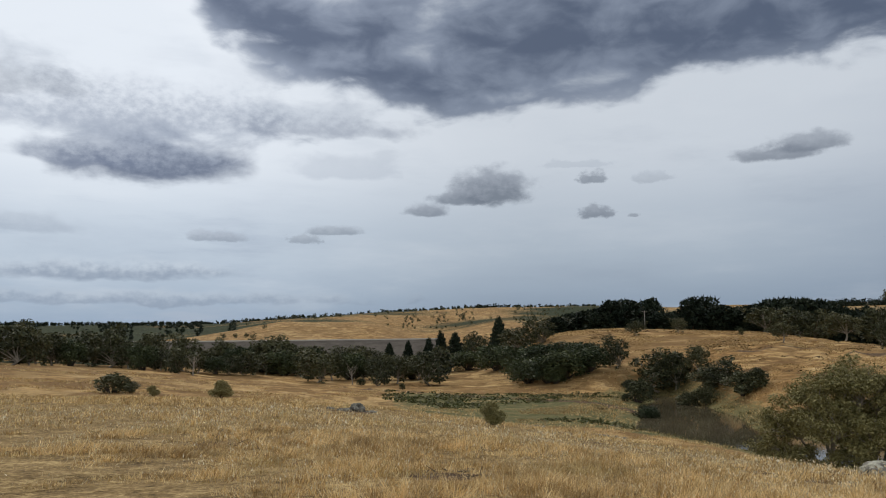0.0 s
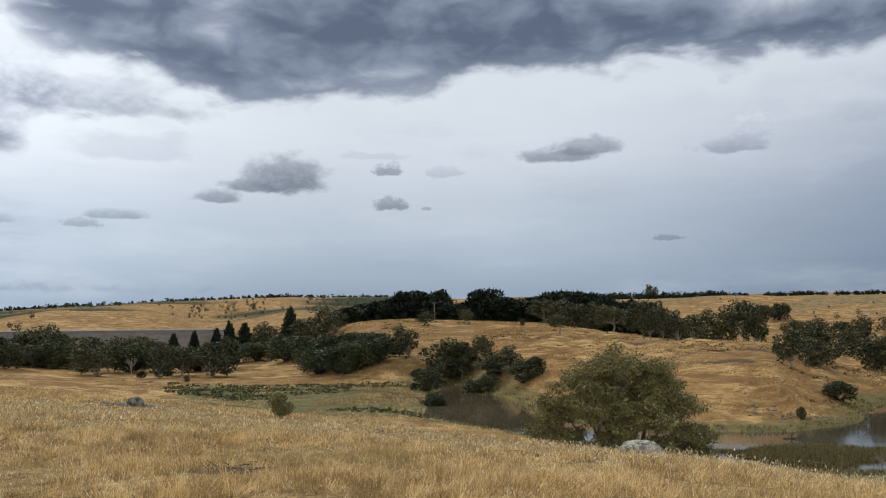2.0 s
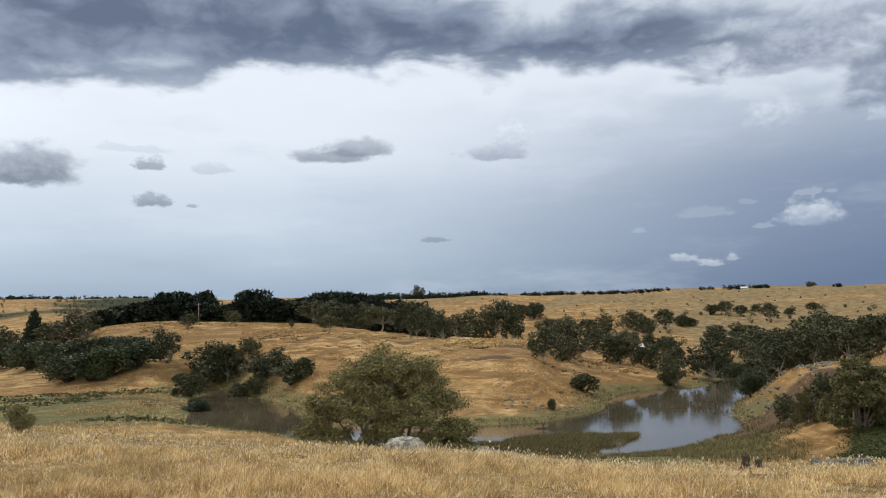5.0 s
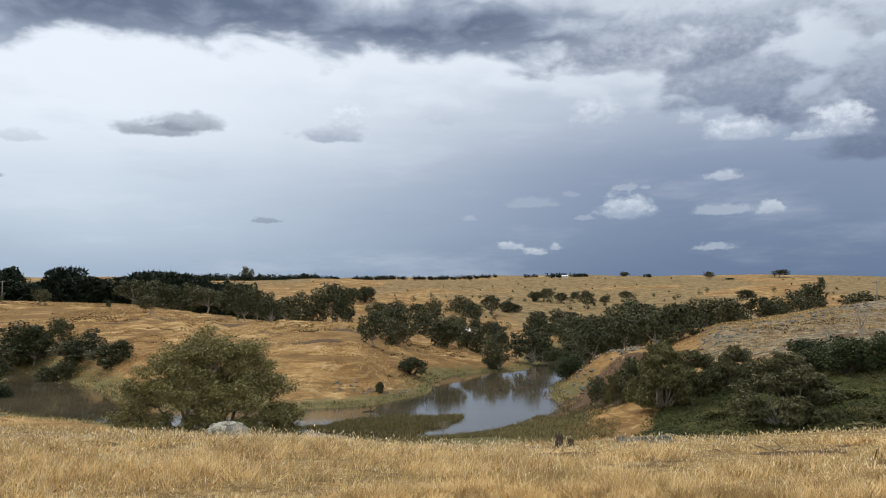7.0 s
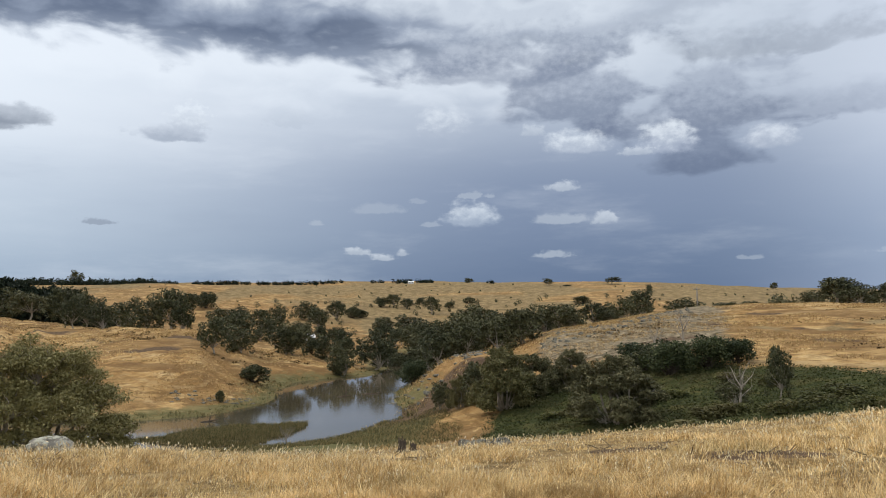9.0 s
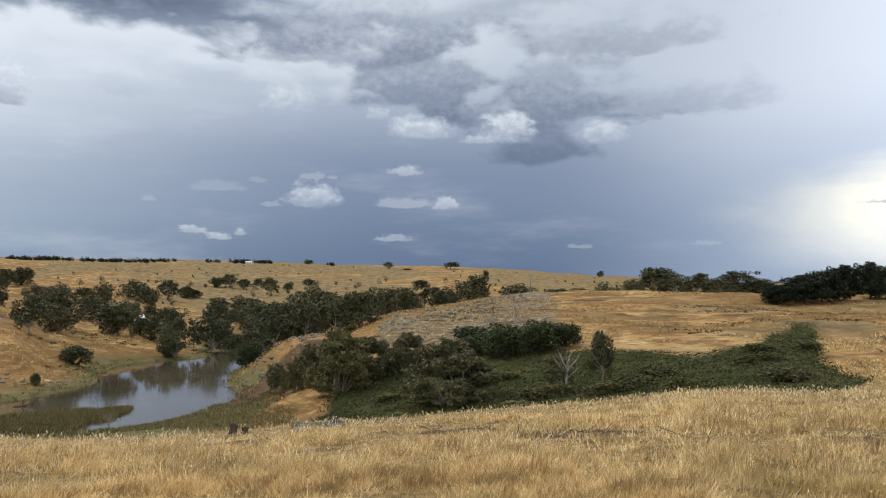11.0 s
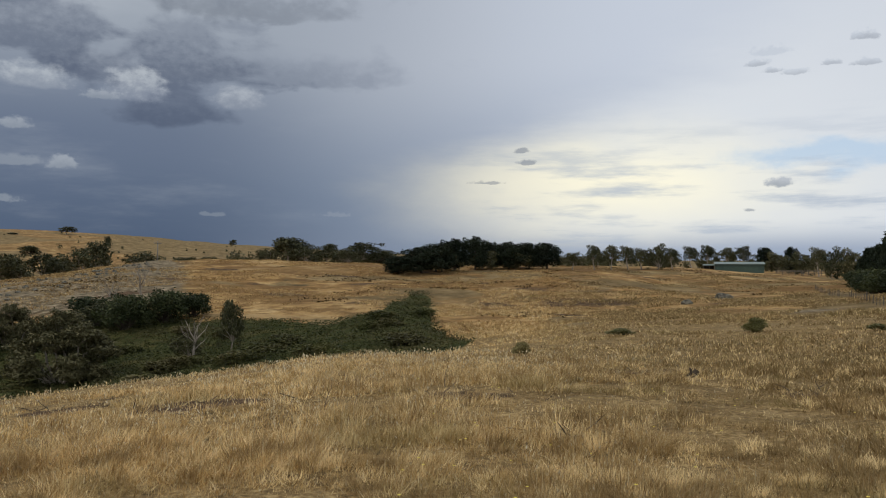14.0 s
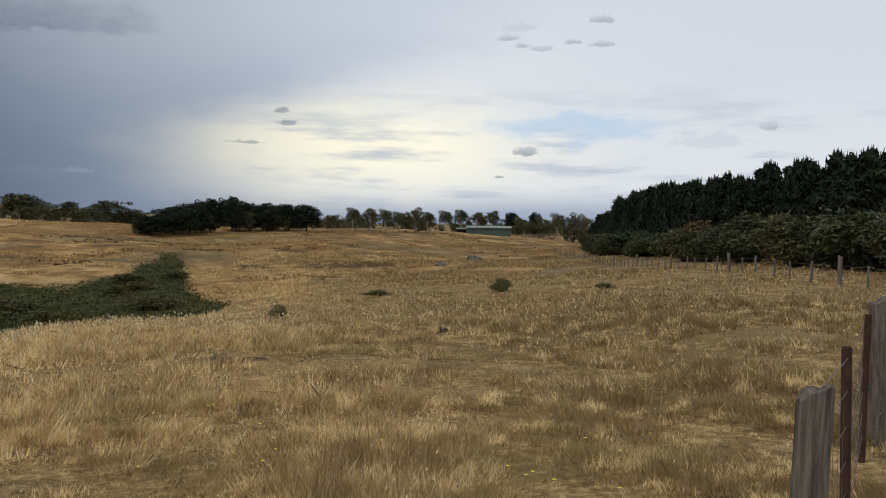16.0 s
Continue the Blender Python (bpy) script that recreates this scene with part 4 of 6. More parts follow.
# kinds: builder, leaf, bark, name, category, label
KINDS = {
    "gum": (lambda g: gum_parts(g, 1150, 0.049), GUM_LEAF, GUM_BARK, "gum_tree", "tree", "dark green gum tree with a pale forked trunk"),
    "gum_b": (lambda g: gum_parts(g, 1050, 0.048, 0.5, 0.30, 10), GUM_LEAF, GUM_BARK, "gum_tree", "tree", "open-crowned gum tree on dry grass"),
    "gum_c": (lambda g: gum_parts(g, 1200, 0.051, 0.5, 0.08, 14, 0.1), GUM_LEAF, GUM_BARK, "gum_tree", "tree", "dense spreading dark green gum tree"),
    "gum_big": (lambda g: lobed_parts(g, 15000, 0.0190, GULLY_LOBES), GREY_LEAF, GUM_BARK, "gum_tree", "tree", "large gum tree with grey-green foliage in the gully"),
    "gum_olive": (lambda g: lobed_parts(g, 15000, 0.0190, GULLY_LOBES), MOSS_LEAF, GUM_BARK, "gum_tree", "tree", "olive-crowned gum tree above the river bluff"),
    "gum_tall": (lambda g: gum_parts(g, 1500, 0.036, 0.42, 0.44, 9), GUM_LEAF, GUM_BARK, "gum_tree", "tree", "slender gum with a small crown on a bare trunk"),
    "pine_tall": (lambda g: pine_parts(g, 2000, 0.046, 0.17), PINE_LEAF, DARK_BARK, "pine_tree", "tree", "black-green umbrella pine on a bare dark trunk"),
    "tea": (lambda g: lobed_parts(g, 60000, 0.0093, TEA_LOBES), OLIVE_LEAF, GUM_BARK, "gum_tree", "tree", "large wispy olive-green gum tree below the brow"),
    "bush": (lambda g: bush_parts(g, 1200, 0.053, 13), GUM_LEAF, DARK_BARK, "bush", "bush", "dark round bush on the dry hillside"),
    "shrub": (lambda g: bush_parts(g, 3500, 0.035, 12), OLIVE_LEAF, DARK_BARK, "shrub", "shrub", "small olive-green shrub in dry grass"),
    "wattle": (lambda g: bush_parts(g, 1900, 0.043, 20), WATTLE_LEAF, DARK_BARK, "wattle_tree", "tree", "dense dark green wattle beside the river flat"),
    "bramble": (lambda g: bush_parts(g, 900, 0.062, 14), GREEN_LEAF, DARK_BARK, "bramble_clump", "bramble", "mounded green bramble clump in the gully"),
    "rust": (lambda g: bush_parts(g, 2700, 0.038, 14), RUST_LEAF, DARK_BARK, "hedge_shrub", "shrub", "browning shrub along the paddock fence"),
    "hedge": (lambda g: bush_parts(g, 2700, 0.038, 16), GUM_LEAF, DARK_BARK, "hedge_shrub", "shrub", "olive-green shrub along the paddock fence"),
    "hedge_b": (lambda g: bush_parts(g, 2700, 0.038, 16), WATTLE_LEAF, DARK_BARK, "hedge_shrub", "shrub", "dark green shrub along the paddock fence"),
    "cypress": (lambda g: conifer_parts(g, 2600, 0.038, 0.55), PINE_LEAF, DARK_BARK, "cypress_tree", "tree", "dark green spiky cypress of the windbreak row"),
    "cypress_b": (lambda g: conifer_parts(g, 1000, 0.06, 0.55), PINE_LEAF, DARK_BARK, "cypress_tree", "tree", "dark green spiky cypress of the windbreak row"),
    "conifer": (lambda g: conifer_parts(g, 1300, 0.05, 0.8), PINE_LEAF, DARK_BARK, "conifer_tree", "tree", "dark pointed conifer in the valley"),
    "pine": (lambda g: pine_parts(g, 1000, 0.072), PINE_LEAF, DARK_BARK, "pine_tree", "tree", "black-green dome-headed pine behind the pasture"),
    "dead": (dead_parts, None, GUM_BARK, "bare_tree", "tree", "leafless grey dead tree"),
}
MASTERS = {}


def plant(kind, az, r, high, wide, group="", sink=0.0, turn=None):
    """Stands one tree or shrub on the ground at a bearing and distance."""
    key = kind
    x, y = ground_xy(az, r)
    turn = random.random() * 360 if turn is None else turn
    m = Matrix.LocRotScale((x, y, float(ground_z(x, y)) - sink), Euler((0, 0, radians(turn))), (wide, wide, high))
    if key not in MASTERS:
        make, leaf, bark, name, category, label = KINDS[kind]
        wood, foliage = make(np.random.default_rng(sum(map(ord, key))))
        root = tagged(new(name), label, category, group)
        part("trunk", wood.mesh("trunk", bark), bark, root)
        if foliage:
            part("crown", foliage.mesh("crown", leaf), leaf, root)
        root.matrix_basis = m
        root.scale = (1, 1, 1)
        MASTERS[key] = root
        root.matrix_basis = m
        return root
    src = MASTERS[key]
    keep = src.scale.copy()
    src.scale = (1, 1, 1)
    ob = copy_thing(src, m)
    src.scale = keep
    if group:
        ob["group"] = group
    return ob

# ---- ground and water ----
def gully_cover(x, y):
    """Bramble and rank green growth on the far side of the gully, 1 inside."""
    az, r = np.degrees(np.arctan2(x, y)), np.hypot(x, y)
    top = pchip((-10, -6, -1, 5, 9, 12, 16, 20, 23, 25, 26.7, 27.3, 28.6, 30), (92, 98, 100, 98, 96, 86, 84, 80, 84, 104, 112, 76, 66, 58), az)
    low = pchip((-10, -4, 4, 12, 20, 26, 30), (82, 60, 50, 46, 44, 46, 58), az)
    az = az + 2.2 * rough(x, y, 11, 78, 3)
    inside = smooth(-6.5, -3, az) * smooth(30, 28, az) * smooth(low - 3, low + 2, r) * smooth(top + 3, top - 3, r + 7 * rough(x, y, 7, 77, 3))
    return inside


# bare, trampled patches in the near pasture: bearing, distance, half width
BARE = ((22.5, 15.5, 1.1), (30, 12.5, 1.0), (28, 21, 0.9), (40.8, 17.5, 1.3), (12, 13, 1.5), (4, 14.5, 1.2), (-12, 15, 1.6), (-22, 19, 2.2), (-34, 21, 1.8), (-50, 30, 2.2),
        (51, 14, 0.6), (-5, 22, 1.4), (-66, 36, 1.8), (-74, 18, 1.2), (58, 24, 1.0), (-60, 12, 0.8), (36, 9, 0.5), (-36, 17, 1.6), (-30.5, 16.3, 1.4), (-41, 18.2, 1.2), (-26, 17, 1.3))


def bareness(x, y):
    out = np.zeros(np.shape(x))
    for az, r, s in BARE:
        cx, cy = ground_xy(az, r)
        out = np.maximum(out, smooth(1.25, 0.6, np.hypot((x - cx), (y - cy)) / (0.72 * s) + 0.35 * rough(x, y, 0.9, 61, 2)))
    return out


# burrow scars on the eastern rise and the river hill: bearing, distance, half width
SCARS = ((7.2, 118, 3.0), (17.4, 112, 3.2), (21.5, 150, 3.0), (24.0, 98, 3.5), (13, 160, 2.6), (19, 178, 2.6), (27, 165, 2.5), (33, 190, 2.6), (-36.5, 235, 5), (-33, 215, 5),
         (-39.5, 225, 5), (-30, 190, 6), (-27, 165, 5), (-35, 170, 5), (-25, 190, 5), (-40, 190, 4), (46.5, 118, 3), (38, 108, 5), (35, 92, 4), (41, 128, 4), (33, 125, 4), (29.5, 138, 3.5), (43, 96, 3),
         (10, 138, 2.6), (15, 132, 2.4), (23, 128, 2.8), (26, 190, 2.6), (37, 160, 3.5), (42, 172, 3.5), (31, 104, 3.5), (47.5, 104, 2.5))


def make_ground():
    n, m = len(RAD), len(AZ)
    x, y = ground_xy(AZ[None, :], RAD[:, None])
    v = np.concatenate([np.stack([x, y, LAND], -1).reshape(-1, 3), [(0, 0, 0)]])
    i, j = np.meshgrid(np.arange(n - 1), np.arange(m), indexing="ij")
    k = (j + 1) % m
    quads = np.stack([i * m + j, i * m + k, (i + 1) * m + k, (i + 1) * m + j], -1).reshape(-1, 4)
    tris = [(n * m, (c + 1) % m, c) for c in range(m)]
    me = mesh_from("ground", v, quads, PASTURE, tris, True)
    px, py, pz = v[:, 0], v[:, 1], v[:, 2]
    az, r = np.degrees(np.arctan2(px, py)), np.hypot(px, py)
    rg = river_gap(px, py)
    bluff = smooth(-14.5, -12, az) * smooth(-3, -6, az) * smooth(92, 102, r) * smooth(150, 128, r)
    knoll = smooth(-3.5, 0, az) * smooth(13.5, 8.5, az) * smooth(98, 112, r) * smooth(230, 205, r)
    scar = np.zeros(len(px))
    for a, d, w in SCARS:
        cx, cy = ground_xy(a, d)
        ux, uy = (px - cx) * math.cos(radians(a)) - (py - cy) * math.sin(radians(a)), (px - cx) * math.sin(radians(a)) + (py - cy) * math.cos(radians(a))
        scar = np.maximum(scar, smooth(1.5, 0.3, np.hypot(ux / (w * 1.5), uy / (w * 0.9)) + 0.4 * rough(px, py, 3, 63, 2)))
    east = smooth(-13.7, -13.5, az) * smooth(3, -2, az) * smooth(640, 700, r) * smooth(1500, 1350, r)
    # cloud shade on the eastern ground, painted by mixing in the dull colour
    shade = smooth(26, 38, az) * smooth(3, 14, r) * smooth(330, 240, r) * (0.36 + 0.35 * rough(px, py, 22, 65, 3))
    ribs = rough(az * 1.7, r * 0.55, 9, 66, 4) * smooth(48, 62, r) * smooth(330, 250, r) * smooth(-4, 4, az)
    cover = {
        "thatch": np.clip(smooth(84, 52, r) * (0.85 + 0.3 * rough(px, py, 3.2, 68, 3)), 0, 1),
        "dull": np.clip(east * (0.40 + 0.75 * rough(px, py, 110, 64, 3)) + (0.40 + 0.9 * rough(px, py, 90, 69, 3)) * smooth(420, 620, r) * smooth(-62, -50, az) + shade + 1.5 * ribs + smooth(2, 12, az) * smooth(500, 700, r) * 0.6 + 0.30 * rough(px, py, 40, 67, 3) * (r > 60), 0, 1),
        "scrub": np.clip(gully_cover(px, py) + smooth(6, 1, rg) * 0.35 * (r < 330), 0, 1),
        "sedge": np.clip(smooth(-68, -60, az) * smooth(-44, -48, az) * smooth(105, 125, r) * smooth(205, 190, r) * 0.75
                         + smooth(12, 2, rg) * 0.6 * (r < 330)
                         + smooth(-40, -34, az) * smooth(-7, -11, az) * smooth(48, 58, r) * smooth(100, 90, r) * (0.6 + 0.35 * rough(px, py, 8, 99, 2)), 0, 1),
        "soil": np.clip(smooth(4.5, 2.0, creek_gap(px, py)) * 0.8 + smooth(-14, -12, az) * smooth(-4.5, -7.5, az) * smooth(84, 92, r) * smooth(116, 106, r) * (0.62 + 0.3 * rough(px, py, 6, 98, 2)) + np.maximum(bareness(px, py) * 0.65, scar * 0.8) + bluff * 0.8 * smooth(118, 108, r + 4 * rough(px, py, 6, 93, 2)) + smooth(-41, -43, az) * smooth(-47, -44, az) * smooth(4, 0, rg) * 0.5, 0, 1),
        "stony": np.clip(smooth(6, 3, np.hypot(px - 62, (py - 50) * 1.5)) * 0.7 + smooth(5, 2, np.hypot(px - 84, (py - 80) * 1.5)) * 0.7 + knoll * 0.80 + bluff * 0.12 + smooth(-54, -50, az) * smooth(-44, -48, az) * smooth(34, 40, r) * smooth(60, 50, r) * 0.7, 0, 1),
        "woods": np.clip(smooth(1180, 1320, r) * (0.48 + 0.6 * rough(px, py, 150, 97, 3) + 0.3 * smooth(-70, -76, az)) * smooth(-44, -52, az) + smooth(-95, -92, az) * smooth(-60, -66, az) * smooth(250, 300, r) * smooth(640, 560, r) * 0.8, 0, 1),
    }
    for name, values in cover.items():
        a = me.attributes.new(name, "FLOAT", "POINT")
        a.data.foreach_set("value", values.astype(np.float32))
    tagged(new("ground", me), "rolling ground of dry golden pasture", "ground", kind="structure")


make_ground()


def sheet(name, label, cx, cy, half_x, half_y, z):
    b = Build()
    xs, ys = np.linspace(-1, 1, 13) * half_x + cx, np.linspace(-1, 1, 13) * half_y + cy
    gx, gy = np.meshgrid(xs, ys)
    idx = np.arange(169).reshape(13, 13)
    b.add(np.stack([gx, gy, gx * 0 + z], -1), np.stack([idx[:-1, :-1], idx[:-1, 1:], idx[1:, 1:], idx[1:, :-1]], -1).reshape(-1, 4))
    tagged(new(name, b.mesh(name, WATER)), label, "water", kind="structure")


sheet("water", "still brown river winding between dry banks", -85, 180, 100, 145, WATER_Z)
sheet("water", "far pool of the river among trees", *ground_xy(-13.2, 590), 45, 75, POOL_Z)

# ---- trees: kind, bearing, distance, height, width ----
VALLEY_TREES = (  # trees on the river flat
    ("conifer", -63.7, 404, 11.3, 9.2), ("conifer", -62.4, 371, 11.5, 7.3), ("conifer", -61.0, 262, 12.3, 8.0),
    ("conifer", -60.2, 265, 14.2, 8.1), ("conifer", -59.2, 370, 13.6, 13.0), ("gum_c", -57.9, 398, 12.8, 12.1),
    ("conifer", -56.2, 330, 15.8, 11.1), ("gum", -55.1, 312, 9.4, 14.3), ("gum_c", -53.6, 300, 9.4, 13.7),
    ("gum", -52.1, 396, 10.6, 18.1), ("gum_c", -65.0, 338, 7.9, 12.9), ("bush", -61.9, 291, 6.3, 11.1),
    ("gum_c", -60.4, 288, 7.2, 13.2), ("wattle", -58.3, 290, 8.4, 15.5), ("bush", -65.6, 235, 2.2, 2.9),
    ("bush", -62.8, 211, 1.8, 1.9),
)
WATTLE_THICKET = (  # thicket beside the river flat
    ("wattle", -56.4, 267, 10.2, 14.3), ("wattle", -55.0, 243, 10.6, 13.0), ("wattle", -53.7, 241, 9.9, 14.7),
    ("wattle", -54.3, 225, 8.7, 12.0), ("wattle", -52.9, 215, 8.6, 11.5), ("wattle", -51.8, 214, 9.4, 13.0),
    ("wattle", -50.3, 216, 8.5, 11.5), ("wattle", -50.6, 235, 6.5, 10.7), ("gum_c", -48.5, 221, 7.8, 8.1),
    ("wattle", -51.8, 241, 7.1, 11.1), ("wattle", -52.4, 211, 5.5, 6.4), ("wattle", -56.9, 339, 7.9, 10.3),
)
BANK_TREES = (  # trees on the bank above the pond
    ("gum_c", -45.7, 217, 9.6, 13.2), ("gum", -44.6, 215, 9.4, 9.8), ("gum_b", -43.2, 211, 7.5, 7.0),
    ("bush", -42.5, 191, 5.4, 10.2), ("gum_c", -41.6, 184, 6.0, 8.3), ("bush", -40.4, 170, 5.1, 9.1),
    ("bush", -39.6, 170, 3.8, 5.1), ("bush", -47, 183, 5.5, 6.9), ("bush", -43.9, 184, 4.0, 6.2),
    ("bush", -42.7, 181, 4.4, 5.5), ("wattle", -46.5, 150, 3.2, 4.8), ("bush", -47.9, 183, 1.9, 2.0),
    ("bush", -47.6, 210, 3.0, 4.8),
)
CREST_TREES = (  # trees along the hill crest
    ("gum", -47, 288, 5.2, 7.0), ("gum", -44.3, 302, 5.6, 6.4), ("bush", -40.4, 288, 2.7, 2.2),
    ("gum_b", -37.9, 245, 5.3, 7.8), ("gum_c", -35.7, 343, 10.6, 15.7), ("gum_b", -34.3, 316, 9.8, 13.5),
    ("gum", -31.9, 231, 8.4, 7.0), ("gum_c", -30.4, 242, 8.0, 6.7), ("gum_c", -28.8, 320, 11.5, 14.6),
    ("gum_c", -27.2, 330, 13.1, 12.6), ("gum_b", -26.1, 318, 16.1, 15.5), ("gum", -25.4, 312, 11.6, 10.5),
    ("gum", -32.4, 350, 16.2, 16.0), ("gum_c", -37.0, 345, 11.1, 15.8), ("gum", -38.9, 314, 9.1, 14.4),
    ("gum", -31.2, 360, 15.8, 13.7),
)
SPUR_TREES = (  # trees on the river spur
    ("gum", -23.3, 168, 7.3, 7.2), ("gum_b", -22.1, 191, 8.5, 8.7), ("gum_c", -21.6, 185, 5.6, 7.0),
    ("gum_c", -20.1, 252, 6.5, 8.8), ("bush", -20.8, 150, 3.6, 6.6), ("gum", -18.7, 201, 6.5, 8.3),
    ("gum_c", -18.2, 202, 7.0, 8.0), ("bush", -16.9, 213, 4.7, 6.5), ("bush", -22.9, 123, 2.0, 1.5),
    ("gum_c", -15.9, 206, 5.9, 6.9), ("gum_c", -15, 177, 6.1, 6.2), ("gum", -14.7, 202, 6.6, 6.2),
    ("bush", -15.1, 178, 3.2, 4.9), ("gum_c", -12.8, 195, 8.2, 9.0), ("gum", -11.9, 223, 7.9, 8.5),
    ("bush", -11.1, 216, 4.8, 7.2),
)
FAR_BANK_TREES = (  # trees along the upper river
    ("gum", -12.2, 504, 12.5, 16.9), ("gum_c", -10.2, 557, 11.9, 25.4), ("gum", -16.6, 621, 18.5, 18.9),
    ("gum_c", -17.4, 726, 14.6, 22.1), ("gum", -15.3, 730, 17.9, 18.9), ("bush", -14.2, 764, 12.0, 16.3),
    ("gum_c", -19.3, 594, 17.8, 18.1), ("gum", -20.4, 601, 15.4, 18.4), ("gum_c", -21.9, 668, 12.1, 18.3),
    ("gum", -23.1, 663, 11.2, 20.1), ("bush", -24.8, 761, 16.5, 23.2), ("bush", -23.9, 778, 16.9, 23.7),
    ("gum", -11.4, 875, 14.3, 17.3), ("bush", -12.3, 880, 12.0, 17.4), ("gum", -10.5, 856, 11.2, 15.6),
    ("gum", -8.8, 794, 17.0, 16.9), ("bush", -7.6, 853, 7.2, 13.0), ("bush", -6.2, 884, 7.9, 16.2),
    ("bush", -9.6, 897, 8.7, 12.3), ("bush", -13.6, 771, 8.6, 15.3),
)
BLUFF_TREES = (  # trees on the far side of the gully
    ("wattle", -10.1, 144, 5.4, 6.1), ("gum_c", -9.0, 199, 7.3, 10.6), ("gum_c", -8.1, 222, 9.1, 11.9),
    ("gum", -7, 220, 10.4, 11.7), ("gum_c", -8.7, 257, 9.8, 11.8), ("gum_c", -6.3, 275, 10.0, 14.6),
    ("gum_c", -5.0, 258, 11.3, 13.7), ("gum", -10.1, 303, 9.7, 11.6), ("gum_c", -4.8, 255, 8.5, 13.6),
    ("gum_b", -2.2, 262, 8.2, 14.0), ("gum", -0.1, 258, 8.4, 11.8), ("gum_c", -1.3, 270, 8.4, 10.3),
    ("gum_c", 0.7, 262, 7.0, 6.8), ("gum", 2.2, 250, 7.2, 9.5), ("gum_c", 3.1, 256, 5.1, 7.8),
    ("gum_c", -6.3, 415, 15.4, 19.0), ("gum_c", 4.1, 300, 8.8, 13.7), ("gum", 5.4, 320, 12.6, 12.2),
)
GULLY_TREES = (  # trees in the green gully
    ("gum_olive", -4.0, 84, 6.7, 8.2), ("gum", -5.8, 90, 4.6, 4.0), ("gum_big", -2.0, 88, 4.8, 6.8),
    ("gum_big", 3.4, 71, 6.0, 9.0), ("gum_big", 0.6, 90, 4.4, 5.0), ("gum", -8.3, 95, 3.4, 2.8), ("gum_olive", -6.9, 92, 4.0, 3.4),
    ("wattle", 7.0, 88, 4.4, 5.6), ("wattle", 9.4, 90, 4.2, 5.2), ("wattle", 11.2, 92, 3.2, 4.4),
    ("dead", 8.0, 103, 6.4, 4.2), ("bush", 5.6, 92, 2.8, 4.4), ("gum", 13.7, 73, 4.3, 2.5),
    ("dead", 11.3, 70, 4.2, 3.8), ("gum_c", 10.9, 71, 2.2, 2.6), ("wattle", 4.9, 96, 3.4, 4.6),
)
PLATEAU_TREES = (  # trees behind the right-hand rise
    ("gum_c", 8.1, 284, 5.9, 13.0), ("bush", 10.9, 299, 4.4, 13.7), ("bush", 12.3, 285, 4.0, 8.7),
    ("bush", 14.5, 280, 2.9, 7.7), ("gum_b", 17.3, 263, 8.0, 11.2), ("gum_c", 18.4, 243, 4.9, 9.2),
    ("gum", 20.0, 236, 5.6, 8.3), ("gum_c", 21.1, 220, 3.7, 8.4), ("gum", 22.4, 243, 6.2, 11.1),
    ("gum_c", 15.9, 237, 3.9, 7.2), ("gum_c", 23.8, 244, 3.9, 11.2), ("gum_b", 17.5, 265, 8.0, 14.1),
)
PINE_STAND = (  # stand of pines behind the rise
    ("pine_tall", 24.9, 156, 3.9, 5.9), ("pine_tall", 26.4, 161, 5.9, 6.1), ("pine_tall", 27.4, 167, 6.1, 6.4),
    ("pine_tall", 28.7, 173, 5.7, 6.6), ("pine_tall", 30.1, 180, 6.1, 6.3), ("pine_tall", 31.3, 188, 5.4, 6.6),
    ("pine_tall", 32.4, 185, 5.8, 6.5), ("pine_tall", 33.8, 189, 5.9, 7.2), ("pine_tall", 35.0, 195, 6.1, 6.8),
    ("gum_c", 30.7, 183, 3.7, 7.0), ("gum_c", 28.4, 172, 3.5, 6.5), ("gum_c", 33.0, 186, 3.4, 7.1),
    ("gum_c", 23.7, 262, 4.4, 10.0),
)
SHED_TREES = (  # row of gums beyond the shed
    ("gum_tall", 36.7, 192, 3.8, 5.3), ("gum_tall", 38.2, 193, 5.4, 5.0), ("gum_tall", 39.3, 195, 5.4, 5.1),
    ("gum_tall", 40.4, 206, 5.4, 5.3), ("gum_tall", 41.3, 207, 4.9, 5.4), ("gum_c", 42.3, 208, 5.7, 5.7),
    ("gum_tall", 43.3, 224, 5.2, 5.8), ("gum_tall", 44.5, 299, 7.4, 7.7), ("gum_tall", 45.6, 309, 8.0, 8.0),
    ("gum_tall", 46.7, 312, 7.4, 8.1), ("gum_tall", 47.7, 310, 8.1, 8.0), ("pine_tall", 49.1, 300, 7.8, 5.9),
    ("gum_c", 49.8, 292, 6.0, 8.9), ("pine_tall", 50.6, 300, 8.4, 5.0), ("gum_c", 51.3, 285, 6.8, 7.4),
    ("gum_tall", 52.2, 270, 8.3, 7.4), ("gum_c", 53.1, 255, 8.2, 7.0), ("gum_c", 54.1, 240, 7.7, 6.2),
)
RIDGE_TREES = (  # lone trees on the far ridge
    ("gum", -0.8, 1162, 10.2, 14.1), ("gum_b", 3.5, 1219, 10.7, 26.0), ("bush", 0.5, 1147, 2.4, 13.9),
    ("gum", 13.7, 1091, 9.6, 9.9), ("gum_c", -31.8, 1431, 20.0, 24.0), ("gum_c", -6.2, 1333, 8.4, 16.3),
    ("gum", 5.9, 872, 11.7, 8.0), ("bush", 1.5, 807, 8.2, 20.9),
)
